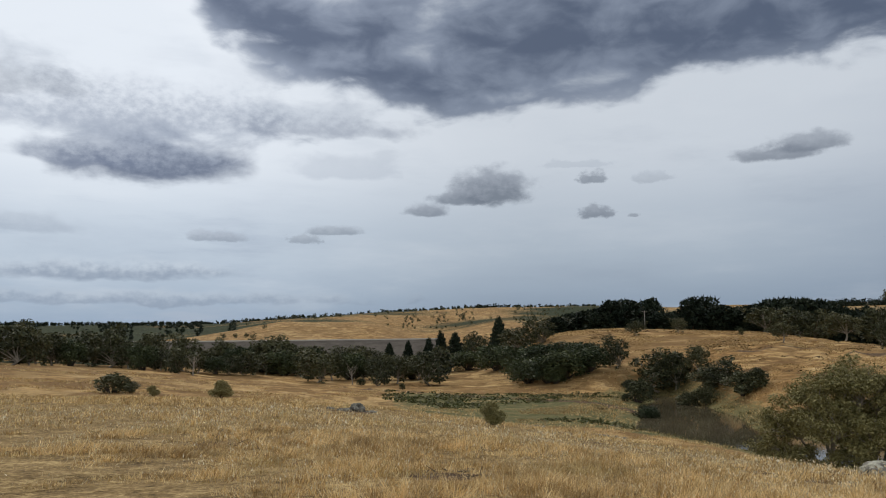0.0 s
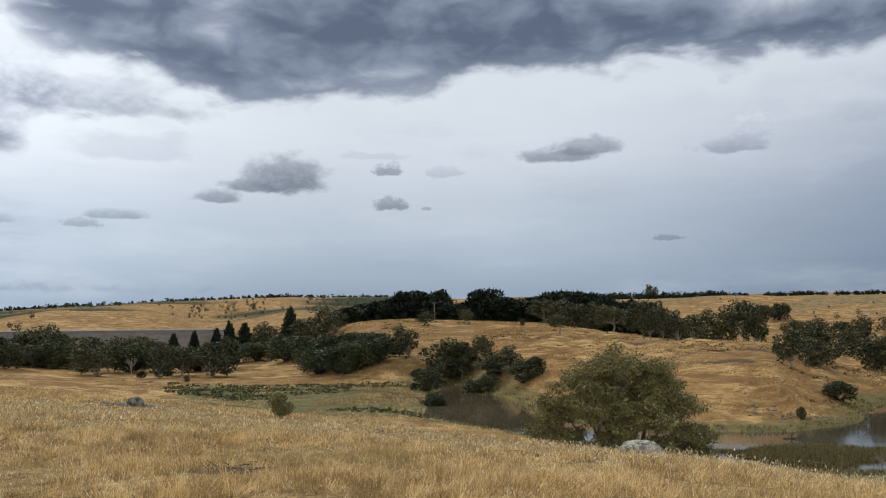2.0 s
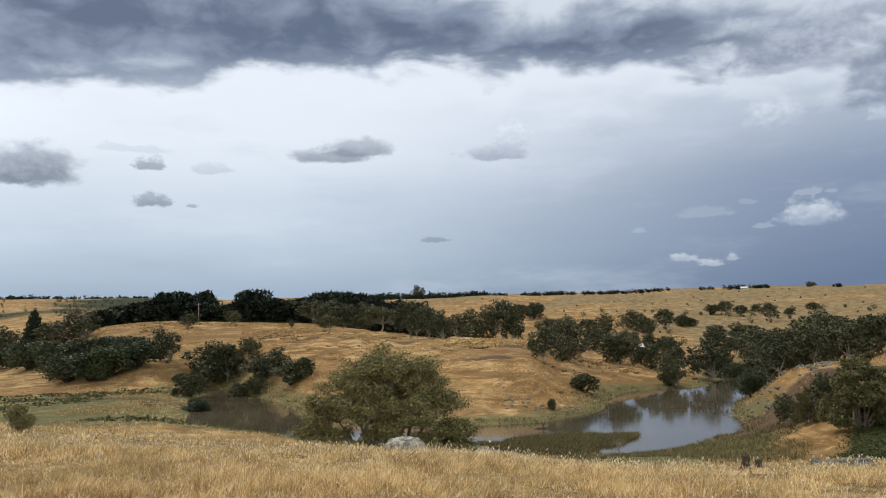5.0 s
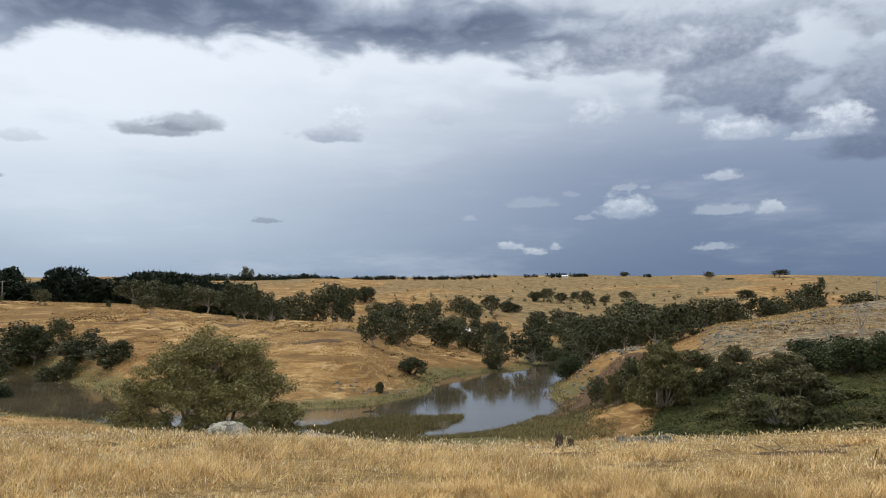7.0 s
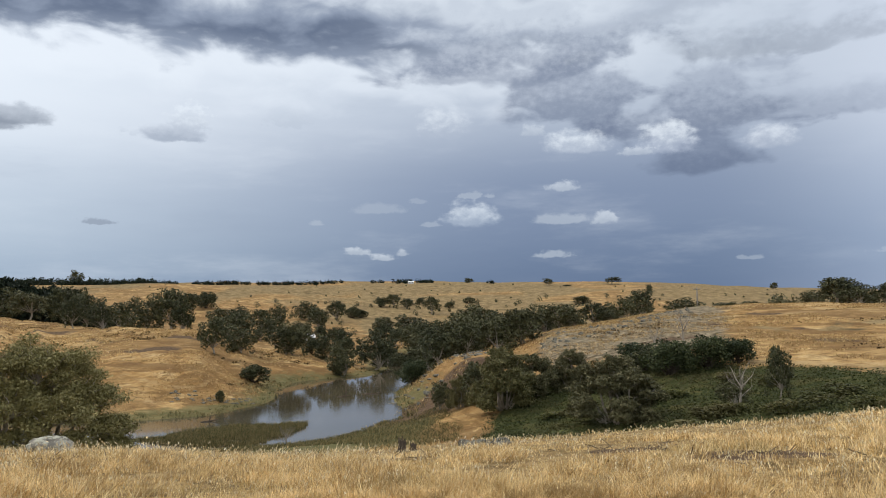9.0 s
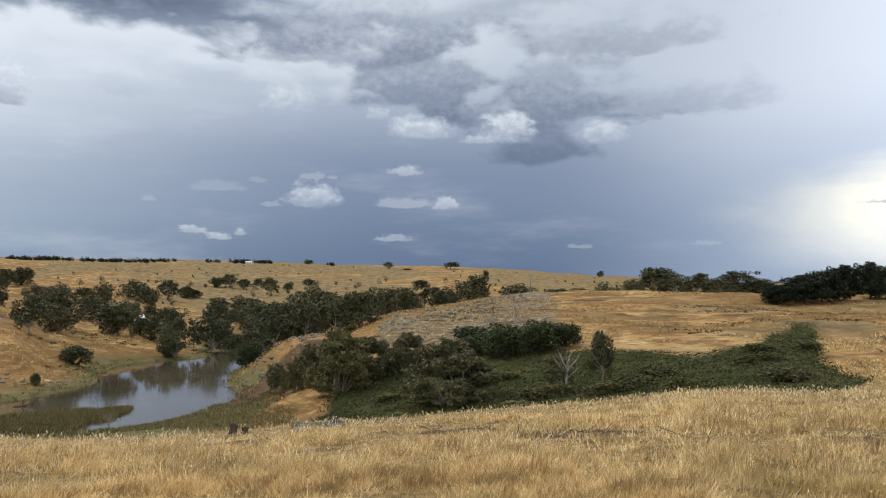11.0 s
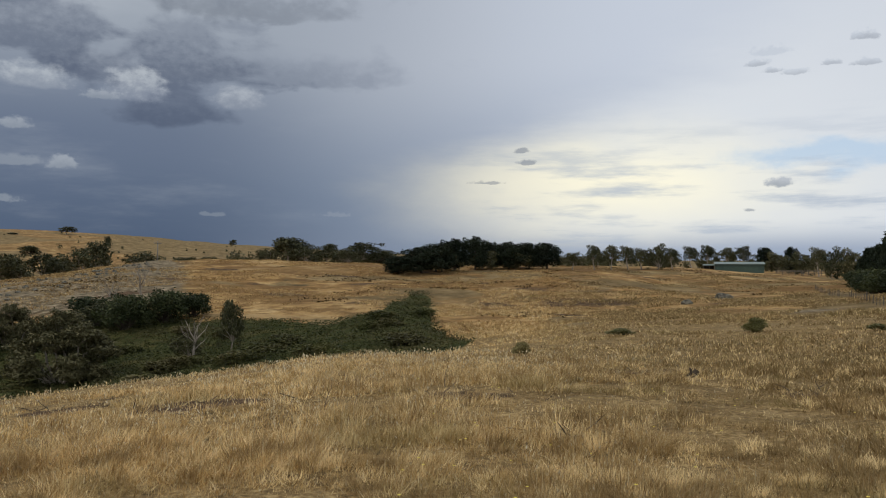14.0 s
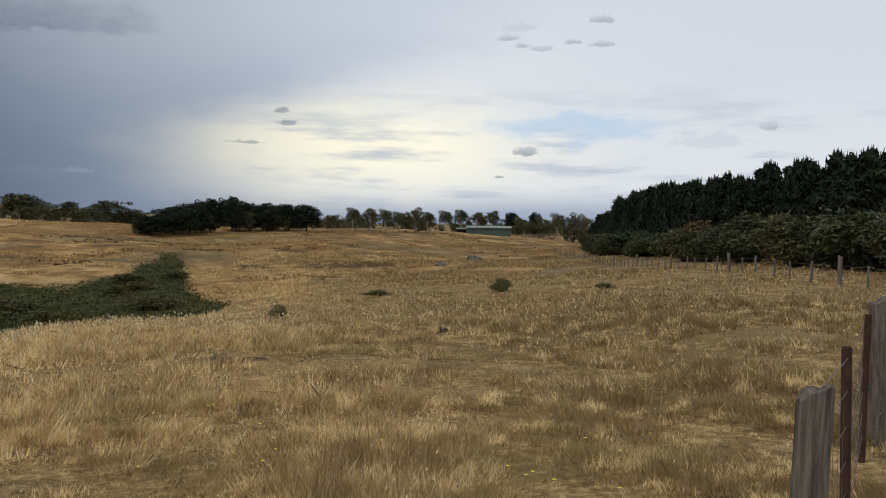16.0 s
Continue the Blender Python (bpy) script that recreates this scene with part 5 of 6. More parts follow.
PADDOCK_SHRUBS = (  # shrubs in the dry pasture
    ("shrub", -56.7, 34, 1.1, 1.3), ("shrub", -74.8, 105, 2.5, 3.2), ("bush", -81.4, 106, 2.6, 4.9),
    ("bush", -80.3, 108, 1.6, 2.5), ("shrub", -79.0, 103, 1.4, 1.9), ("shrub", 33.3, 28, 0.5, 0.7),
    ("shrub", 48.3, 44, 0.8, 1.5), ("shrub", 33.1, 32, 0.4, 0.6), ("shrub", 39.9, 44, 0.4, 1.7),
    ("shrub", 55.4, 36, 0.3, 1.1),
)

for row, group in ((VALLEY_TREES, "trees on the river flat"), (WATTLE_THICKET, "wattle thicket"), (BANK_TREES, "trees above the pond"),
                   (CREST_TREES, "trees along the hill crest"), (SPUR_TREES, "trees on the river spur"), (FAR_BANK_TREES, "trees along the upper river"),
                   (BLUFF_TREES, "trees beyond the gully"), (GULLY_TREES, "trees in the gully"), (PLATEAU_TREES, "trees behind the rise"),
                   (PINE_STAND, "stand of pines"), (SHED_TREES, "gums beyond the shed"), (RIDGE_TREES, "trees on the far ridge"), (PADDOCK_SHRUBS, "shrubs in the pasture")):
    for kind, az, r, high, wide in row:
        pine = kind == "pine_tall"
        plant(kind, az, r, high * (random.uniform(0.82, 1.2) if pine else 1.0), wide * (random.uniform(1.0, 1.4) if pine else 1.0), group)

plant("tea", -34.2, 72, 10.6, 15.0, turn=34.2)

for i in range(58):     # gums crowding both banks of the upper river
    az = -20.5 + 18 * (i + random.random()) / 58
    far = random.random()
    r = 262 + 190 * far if az < -10 else 235 + 230 * far
    if river_gap(*ground_xy(az, r)) > 3 and random.random() < (0.62 if az < -11 else 1.0):
        high = 6.5 + 4.0 * random.random()
        plant(("gum_c", "gum", "gum_b", "gum")[i % 4], az, r, high, high * (0.95 + 0.4 * random.random()), "trees along the upper river")
for i in range(13):
    az = -9.8 + 8.0 * (i + 0.6 * random.random()) / 13
    high = 6.2 + 2.0 * random.random()
    plant(("gum_c", "gum", "gum_b")[i % 3], az, 168 + 75 * random.random(), high, high * 1.1, "trees beyond the gully")
for i in range(30):
    az = -2 + 29 * (i + random.random()) / 30
    low, top = 50, float(pchip((-3, 9, 12, 20, 24, 27), (98, 94, 84, 78, 84, 96), az))
    r = low + (top - low) * (0.3 + 0.65 * random.random())
    plant("bramble", az, r, 0.8 + 0.7 * random.random(), 2.4 + 2.0 * random.random(), "bramble clumps in the gully")
# the belt of gums behind the west paddock
for i in range(92):
    az = -94 + 33.5 * (i + random.random()) / 92
    r = 232 + random.random() * 40 + (i % 3) * 22
    fall = float(smooth(-74, -62, az))
    high = (5.2 + 6.2 * random.random() ** 1.3) * (1 - 0.05 * fall)
    plant(("gum", "gum_c", "gum_c", "wattle")[i % 4], az, r, high, high * (1.0 + 0.4 * random.random()), "belt of gums by the west paddock")
for az, r in ((-76.6, 228), (-66.2, 236)):
    plant("dead", az, r, 7.0, 6, "dead trees in the belt of gums")
# the dark pine plantation behind the hill crest
for i in range(46):
    az = -52.5 + 22.5 * (i + random.random()) / 46
    r = 372 + random.random() * 70
    x, y = ground_xy(az, r)
    top = float(pchip((-53, -50, -49, -46, -45.1, -44.4, -41.4, -40.6, -39.8, -36, -34, -30), (2.2, 2.6, 3.15, 3.3, 2.3, 3.35, 3.3, 2.1, 2.9, 3.2, 2.7, 1.8), az)) - 0.9 * random.random() ** 2
    high = EYE_Z + r * math.tan(radians(top)) - float(ground_z(x, y))
    plant("pine", az, r, high, 13 + 5 * random.random(), "pine plantation behind the crest")
# saplings in the far paddock, before the shed
for i in range(16):
    az = 30.5 + 13.5 * (i + 0.8 * random.random()) / 16
    plant("gum_b", az, 238 + 8 * random.random(), 2.2 + 0.8 * random.random(), 2.2, "saplings in the far paddock")

# windbreak along the eastern fence: cypresses behind a ragged row of shrubs
FENCE_A, FENCE_D, FENCE_N = np.array((32.0, 14.0)), np.array((0.74, 0.67)), np.array((0.67, -0.74))


def polar(p):
    return math.degrees(math.atan2(p[0], p[1])), math.hypot(p[0], p[1])


for i in range(62):
    s = 24 + i * 2.6 + random.random()
    az, r = polar(FENCE_A + FENCE_D * s + FENCE_N * (14 + 1.5 * random.random()))
    plant("cypress" if s < 70 else "cypress_b", az, r, 7.3 + 1.5 * random.random() + 1.8 * float(smooth(45, 110, s)) - (3.2 + 1.2 * random.random()) * float(smooth(125, 186, s)), 5.2 + random.random(), "cypress windbreak")
for i in range(34):
    s = -14 + i * 4.2 + 1.5 * random.random()
    az, r = polar(FENCE_A + FENCE_D * s + FENCE_N * (5.5 + 3 * random.random()))
    big = float(smooth(28, 8, s))
    high = 3.0 + 1.3 * random.random() + 0.4 * big
    plant(("hedge_b", "hedge", "rust", "hedge_b", "hedge", "hedge_b")[i % 6] if s < 60 else ("hedge_b", "wattle", "wattle")[i % 3], az, r, high, high * 1.45, "shrubs along the eastern fence")
for s, off in ((8, 12), (2, 16)):
    az, r = polar(FENCE_A + FENCE_D * s + FENCE_N * off)
    plant("dead", az, r, 7.5, 5.5, "bare trees by the windbreak")
plant("dead", -18.6, 84, 2.6, 2.8)
plant("dead", 6.2, 100, 4.5, 3.5)

# ---- far woods, thickets and grass: uncountable growth ----
rng = np.random.default_rng(7)


def woods(name, label, az0, az1, n, r0, r1, high, mat, cards=26, size=1.5, gaps=0.0):
    """A far belt of trees: each a leafy heap on the ground."""
    b = Build()
    az = az0 + (az1 - az0) * rng.random(n)
    if gaps:
        az = az[rough(az * 10, az * 0, 9, 12, 2) > gaps - 0.5]
    r = r0 + (r1 - r0) * rng.random(len(az))
    x, y = ground_xy(az, r)
    z = ground_z(x, y)
    h = high * (0.6 + 0.55 * rng.random(len(az)))
    for i in range(len(az)):
        cs = [(x[i], y[i], z[i] + h[i] * 0.55), (x[i] + h[i] * 0.2, y[i], z[i] + h[i] * 0.35)]
        leaves(b, rng, cs, [(h[i] * 0.42, h[i] * 0.42, h[i] * 0.5), (h[i] * 0.4, h[i] * 0.4, h[i] * 0.35)], cards, size, 0.6)
        tube(b, ((x[i], y[i], z[i] - 0.5), (x[i], y[i], z[i] + h[i] * 0.6)), (h[i] * 0.03, h[i] * 0.02), 4)
    tagged(new(name, b.mesh(name, mat)), label, "woods", kind="stuff")


woods("far_tree_line", "dark line of trees along the far ridge", -47, -27, 430, 1235, 1330, 9.8, PINE_LEAF, 22, 2.1, 0.08)
woods("far_tree_line", "thinning line of dark trees on the far ridge", -27, -4.5, 330, 1225, 1300, 5.6, PINE_LEAF, 20, 1.5, 0.28)
woods("far_woods", "distant wooded hills on the skyline", -92, -46, 900, 2150, 2600, 9, PINE_LEAF, 14, 3.6)
woods("far_woods", "dark woods over the hills beyond the dam", -93, -74, 420, 1250, 2100, 8, PINE_LEAF, 16, 2.4, 0.2)
woods("hilltop_trees", "scattered trees over the far golden hills", -64, -49, 330, 1300, 2200, 6.0, GUM_LEAF, 34, 0.9, 0.25)
woods("hilltop_trees", "row of gums behind the top of the golden hill", -73.5, -58, 90, 1500, 1700, 8, GUM_LEAF, 34, 1.2, 0.45)
woods("valley_trees", "scattered gums in the valley beyond the dam", -93, -72, 110, 760, 1050, 9, GUM_LEAF, 34, 1.3)
woods("valley_scrub", "dark trees down the shoulder of the golden hill", -62, -51, 150, 480, 900, 7, GUM_LEAF, 34, 1.0)
woods("slope_trees", "gums scattered on the slopes beyond the river", -30, 6, 80, 480, 900, 6.0, GUM_LEAF, 60, 0.7)
woods("slope_scrub", "low dark bushes on the far golden slopes", -30, 14, 90, 620, 1150, 2.6, GUM_LEAF, 24, 0.6)
woods("river_belt_trees", "belt of gums along the upper river", -10.5, 2, 42, 290, 440, 8.0, GUM_LEAF, 90, 0.65)
woods("plateau_scrub", "low scrub along the top of the rise", 13, 40, 90, 262, 300, 4.6, GUM_LEAF, 50, 0.6)
woods("east_tree_line", "dark trees beyond the shed", 37, 58, 60, 300, 380, 6.0, GUM_LEAF, 50, 0.8)


def thicket(name, label, category, n, pick, mat, size, high, per=6):
    """Heaps of small leaf sprays hugging the ground."""
    x, y = pick(n)
    z = ground_z(x, y)
    k = np.repeat(np.arange(len(x)), per)
    m = len(k)
    mound = np.clip(rough(x, y, 5, 21, 2) * 0.8 + 0.6, 0.12, 1.4)[k] * high
    p = np.stack([x[k] + rng.normal(0, 0.5, m), y[k] + rng.normal(0, 0.5, m), z[k] + mound * rng.random(m)], -1)
    a = rng.normal(size=(m, 3)) * (1, 1, 0.55)
    a /= np.linalg.norm(a, axis=1)[:, None]
    c = np.cross(a, rng.normal(size=(m, 3)) + (0, 0, 0.4))
    c /= np.linalg.norm(c, axis=1)[:, None]
    s = size * (0.5 + rng.random(m))[:, None]
    v = np.stack([p - a * s, p - c * s * 0.6, p + a * s, p + c * s * 0.6 + np.cross(a, c) * s * 0.25], 1)
    b = Build()
    b.add(v.reshape(-1, 3), np.arange(m * 4).reshape(-1, 4))
    tagged(new(name, b.mesh(name, mat)), label, category, kind="stuff")


def in_gully(n):
    az, r = -11 + 41.5 * rng.random(n), np.sqrt(44 ** 2 + (114 ** 2 - 44 ** 2) * rng.random(n))
    x, y = ground_xy(az, r)
    ok = gully_cover(x, y) + 0.35 * rough(x, y, 6, 33, 2) > 0.55
    return x[ok], y[ok]


def on_marsh(n):
    az, r = -64 + 21 * rng.random(n), 118 + 80 * rng.random(n)
    x, y = ground_xy(az, r)
    ok = (rough(x, y, 16, 41, 2) > 0.22) & (river_gap(x, y) > 0)
    return x[ok], y[ok]


def on_shore(n):
    az, r = -47 + 38 * rng.random(n), 78 + 230 * rng.random(n) ** 1.6
    x, y = ground_xy(az, r)
    g = river_gap(x, y)
    ok = (g > -1.2) & (g < 2.2 + 2 * rough(x, y, 12, 44, 2))
    return x[ok], y[ok]


thicket("bramble_thicket", "rank green brambles and weeds filling the gully", "brambles", 17000, in_gully, GREEN_LEAF, 0.085, 0.62, 8)


def on_spur(n):
    az, r = -50 + 33 * rng.random(n), 118 + 205 * rng.random(n)
    x, y = ground_xy(az, r)
    ok = (rough(x, y, 15, 46, 3) + 0.5 * rough(az * 2, r * 0.6, 3, 47, 2) > 0.30) & (river_gap(x, y) > 3) & (ground_z(x, y) > WATER_Z + 0.6)
    return x[ok], y[ok]


def on_rise(n):
    az, r = 52 * rng.random(n), 85 + 135 * rng.random(n)
    x, y = ground_xy(az, r)
    ok = (rough(x, y, 12, 48, 3) > 0.38) & (gully_cover(x, y) < 0.2)
    return x[ok], y[ok]


thicket("dead_bracken", "low brown bracken and weeds on the hill across the river", "weeds", 9500, on_spur, BRACKEN, 0.20, 0.34, 6)
thicket("dead_bracken", "low brown weeds and bare ground on the eastern rise", "weeds", 7000, on_rise, BRACKEN, 0.15, 0.24, 6)
thicket("marsh_weeds", "low green weeds on the river flat", "weeds", 2600, on_marsh, GREEN_LEAF, 0.28, 0.5, 5)


def blades(name, label, category, x, y, mat, high, wide, per, lean=0.35, spread=0.12, base=None, kink=False):
    """Tufts of tapering grass blades at the given places."""
    n = len(x)
    z = ground_z(x, y) if base is None else base + 0 * x
    k = np.repeat(np.arange(n), per)
    m = len(k)
    h = np.broadcast_to(high, n)[k] * (0.55 + 0.6 * rng.random(m))
    w = np.broadcast_to(wide, n)[k] * (0.6 + 0.8 * rng.random(m))
    sp = np.broadcast_to(spread, n)[k]
    a, d = rng.random(m) * 6.283, sp * np.sqrt(rng.random(m))
    p = np.stack([x[k] + np.cos(a) * d, y[k] + np.sin(a) * d, z[k] - 0.02], -1)
    wind = 2.2 * rough(p[:, 0], p[:, 1], 6, 55, 2) + 0.6
    tilt = lean * np.abs(rng.normal(0.6, 0.5, m)) * h * np.where(rng.random(m) < 0.18, 2.2, 1.0)
    a = np.where(rng.random(m) < 0.25, wind + rng.normal(0, 0.5, m), a)
    f = rng.random(m) * 6.283
    side = np.stack([np.cos(f), np.sin(f), 0 * f], -1) * w[:, None] * 0.5
    tip = p + np.stack([np.cos(a) * tilt, np.sin(a) * tilt, h], -1)
    b = Build()
    if kink:
        mid = p * 0.45 + tip * 0.55
        mid[:, 2] += h * 0.10
        v = np.stack([p - side, p + side, mid + side * 0.8, mid - side * 0.8, tip], 1)
        i = np.arange(m)[:, None] * 5
        b.add(v.reshape(-1, 3), i + np.array((0, 1, 2, 3)), i + np.array((3, 2, 4)))
    else:
        v = np.stack([p - side, p + side, tip], 1)
        b.add(v.reshape(-1, 3), None, np.arange(m * 3).reshape(-1, 3))
    return tagged(new(name, b.mesh(name, mat)), label, category, kind="stuff")


def pasture(n, r0, r1, power):
    az = -96 + 176 * rng.random(n)
    r = r0 + (r1 - r0) * rng.random(n) ** power
    x, y = ground_xy(az, r)
    thick = rough(x, y, 1.1, 51, 3) + 0.5 * rough(x, y, 9, 52, 2)
    keep = (rng.random(n) < 0.66 + 1.2 * thick) & (rng.random(n) > 0.7 * bareness(x, y)) & (gully_cover(x, y) < 0.4)
    return x[keep], y[keep], r[keep], np.clip(0.6 + 1.6 * thick[keep], 0.25, 1.7) * np.where(r[keep] > 18, 0.8, 1.0)


def seeds(x, y, r, t):
    """Pale seed heads nodding at the tips of the grass."""
    n = len(x)
    p = np.stack([x, y, ground_z(x, y) + 0.19 * t * (0.7 + 0.7 * rng.random(n))], -1)
    a = rng.normal(size=(n, 3)) * 0.5 + (0, 0, 1)
    a /= np.linalg.norm(a, axis=1)[:, None]
    f = rng.random(n) * 6.283
    c = np.stack([np.cos(f), np.sin(f), 0 * f], -1)
    s = np.maximum(0.008, r * 0.00105)[:, None] * (0.7 + 0.7 * rng.random(n))[:, None]
    v = np.stack([p - a * s * 1.6, p + c * s * 0.6, p + a * s * 1.6, p - c * s * 0.6], 1)
    b = Build()
    b.add(v.reshape(-1, 3), np.arange(n * 4).reshape(-1, 4))
    tagged(new("seed_heads", b.mesh("seed_heads", PALE_STRAW)), "pale seed heads nodding over the pasture", "grass", kind="stuff")


def grow_pasture():
    for n, r0, r1, power, per, high, spread, kink in ((3600, 2.0, 4.7, 0.85, 34, 0.13, 0.13, True), (9500, 4.5, 9.0, 0.9, 26, 0.135, 0.14, False),
                                                      (28000, 8.5, 22.0, 0.85, 10, 0.155, 0.17, False), (42000, 21.0, 62.0, 0.95, 5, 0.20, 0.32, False)):
        x, y, r, t = pasture(n, r0, r1, power)
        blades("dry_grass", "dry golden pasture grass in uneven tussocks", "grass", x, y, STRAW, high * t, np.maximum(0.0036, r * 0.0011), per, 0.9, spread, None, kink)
    x, y, r, t = pasture(7500, 2.2, 26, 0.9)
    blades("seed_stalks", "pale dry seed stalks above the grass", "grass", x, y, PALE_STRAW, 0.23 * t, np.maximum(0.0026, r * 0.0005), 3, 0.5, 0.15)
    x, y, r, t = pasture(46000, 2.2, 34, 0.95)
    seeds(x, y, r, t)
    az = rng.random(26000) * 66 - 94
    rr = 62 + 150 * rng.random(26000)
    x, y = ground_xy(az, rr)
    ok = rough(x, y, 9, 57, 3) > 0.1
    blades("paddock_tussocks", "dry tussocks over the west paddock", "grass", x[ok], y[ok], STRAW, 0.3, rr[ok] * 0.0008, 4, 0.8, 0.5)


PALE_STRAW = straw_material("pale_seed_stalks", (0.0, (0.55, 0.43, 0.22)), (1.0, (0.82, 0.74, 0.54)))
DULL_STRAW = straw_material("dull_tussock_blades", (0.0, (0.18, 0.10, 0.036)), (0.5, (0.36, 0.21, 0.075)), (1.0, (0.58, 0.38, 0.15)))
grow_pasture()

az = 22 + 56 * rng.random(26000)
rr = 56 + 62 * rng.random(26000)
hx, hy = ground_xy(az, rr)
ok = (gully_cover(hx, hy) < 0.3) & (rough(hx, hy, 6, 74, 3) > -0.12) & (rough(az * 1.7, rr * 0.55, 9, 66, 4) < 0.12)
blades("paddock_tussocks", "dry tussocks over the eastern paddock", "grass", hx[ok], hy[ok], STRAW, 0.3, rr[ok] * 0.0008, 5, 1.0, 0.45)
# hillsides across the river and the rise: rough tussocks
az = rng.random(60000) * 62 - 55
rr = 105 + 230 * rng.random(60000)
hx, hy = ground_xy(az, rr)
ok = (river_gap(hx, hy) > 1) & (rough(hx, hy, 13, 71, 3) > 0.02) & (ground_z(hx, hy) > WATER_Z + 0.5)
blades("hill_tussocks", "rough dry tussocks over the hill across the river", "grass", hx[ok], hy[ok], DULL_STRAW, 0.34, rr[ok] * 0.0007, 4, 1.0, 0.7)
az = rng.random(52000) * 58 - 2
rr = 62 + 170 * rng.random(52000)
hx, hy = ground_xy(az, rr)
ok = (gully_cover(hx, hy) < 0.3) & (rough(hx, hy, 9, 73, 3) > 0.05)
blades("rise_tussocks", "rough dry tussocks over the eastern rise", "grass", hx[ok], hy[ok], DULL_STRAW, 0.28, rr[ok] * 0.0007, 4, 1.0, 0.6)
sx, sy = on_shore(15000)
blades("shore_sedge", "dull green sedge along the water's edge", "sedge", sx, sy, SEDGE, 0.4, np.hypot(sx, sy) * 0.0009, 7, 0.7, 0.6)
az, rr = -38 + 31 * rng.random(16000), 56 + 42 * rng.random(16000)
sx, sy = ground_xy(az, rr)
ok = (river_gap(sx, sy) > 0.5) & (rough(sx, sy, 5, 83, 3) > -0.1)
blades("bank_grass", "rough brown grass and sedge on the near river bank", "grass", sx[ok], sy[ok], SEDGE, 0.32, 0.045, 7, 0.9, 0.5)
# a bed of reeds standing in the near shallows
az, rr = -28 + 10.6 * rng.random(9000), 83 + 19 * rng.random(9000)
sx, sy = ground_xy(az, rr)
near, far = pchip((-28, -27, -24.7, -21.7, -18.3, -17.5), (92, 89.5, 86, 84.5, 92, 97), az), pchip((-28, -27, -24.7, -21.7, -17.5), (93, 93.5, 96.5, 99.5, 101), az)
ok = (rr + 2.5 * rough(sx, sy, 5, 81, 3) > near) & (rr + 2.0 * rough(sx, sy, 4, 82, 3) < far) & (rough(sx, sy, 3, 84, 2) > -0.45)
blades("reed_bed", "low bed of green-brown reeds in the shallows", "reeds", sx[ok], sy[ok], SEDGE, 0.2 + 0.4 * rng.random(int(ok.sum())), 0.06, 8, 0.6, 0.4, WATER_Z)

# ---- built things ----
def block(bm, sx, sy, sz, m=None, bevel=0.0):
    """A bevelled block of that size standing on the origin, moved by m."""
    made = bmesh.ops.create_cube(bm, size=1.0)["verts"]
    bmesh.ops.scale(bm, vec=(sx, sy, sz), verts=made)
    bmesh.ops.translate(bm, vec=(0, 0, sz / 2), verts=made)
    if bevel:
        edges = list({e for v in made for e in v.link_edges})
        made = list({v for f in bmesh.ops.bevel(bm, geom=edges, offset=bevel, segments=1, affect="EDGES")["faces"] for v in f.verts} | {v for v in made if v.is_valid})
    if m is not None:
        bmesh.ops.transform(bm, matrix=m, verts=made)
    return bm


def blocks(*specs):
    bm = bmesh.new()
    for sx, sy, sz, m, bevel in specs:
        block(bm, sx, sy, sz, m, bevel)
    return bm


def prism(bm, length, outline):
    """Sweeps an outline in y and z along x, centred."""
    a = [bm.verts.new((-length / 2, y, z)) for y, z in outline]
    b = [bm.verts.new((length / 2, y, z)) for y, z in outline]
    n = len(outline)
    bm.faces.new(a[::-1])
    bm.faces.new(b)
    for i in range(n):
        bm.faces.new((a[i], a[(i + 1) % n], b[(i + 1) % n], b[i]))
    bmesh.ops.recalc_face_normals(bm, faces=bm.faces)
    return bm


def stand(az, r, lift=0.0, turn=0.0):
    """The pose of a thing on the ground, its x to the right as seen from the eye."""
    x, y = ground_xy(az, r)
    return pose(x, y, float(ground_z(x, y)) + lift, 0, 0, turn - az)


# the reservoir embankment across the valley
def make_dam():
    x0, y0 = ground_xy(-82.5, 720)
    x1, y1 = ground_xy(-60.2, 690)
    root = tagged(new("dam_wall"), "long brown rock-faced dam embankment with a pale road", "dam", kind="structure")
    length = math.hypot(x1 - x0, y1 - y0)
    root.matrix_basis = Matrix.Translation(((x0 + x1) / 2, (y0 + y1) / 2, 0)) @ Matrix.Rotation(math.atan2(y1 - y0, x1 - x0), 4, "Z")
    tilt = Matrix.Rotation(-math.atan2(1.8, length), 4, "Y")
    bank = prism(bmesh.new(), length, ((-32, -14), (-3, 8.0), (3, 8.0), (26, -14)))
    bmesh.ops.transform(bank, matrix=tilt, verts=bank.verts)
    part("embankment", bank, EMBANK, root)
    road = prism(bmesh.new(), length, ((-3.1, 8.02), (-3.1, 8.9), (3.0, 8.9), (3.0, 8.02)))
    bmesh.ops.transform(road, matrix=tilt, verts=road.verts)
    part("crest_road", road, GRAVEL, root, "pale gravel road along the crest")


make_dam()


def make_house(az, r, wide, deep, high, roof_mat, turn, label):
    root = tagged(new("house"), label, "house", "houses beyond the dam")
    part("wall", blocks((wide, deep, high, Matrix.Translation((0, 0, -0.4)), 0.0)), RENDER_WALL, root)
    part("roof", prism(bmesh.new(), wide + 0.8, ((-deep / 2 - 0.5, high - 0.5), (0, high + deep * 0.22), (deep / 2 + 0.5, high - 0.5))), roof_mat, root)
    for k in (-0.28, 0.28):
        part("window", blocks((1.5, 0.12, 1.2, Matrix.Translation((wide * k, -deep / 2, 1.0)), 0.0)), GLASS, root)
    root.matrix_basis = stand(az, r, 0, turn)


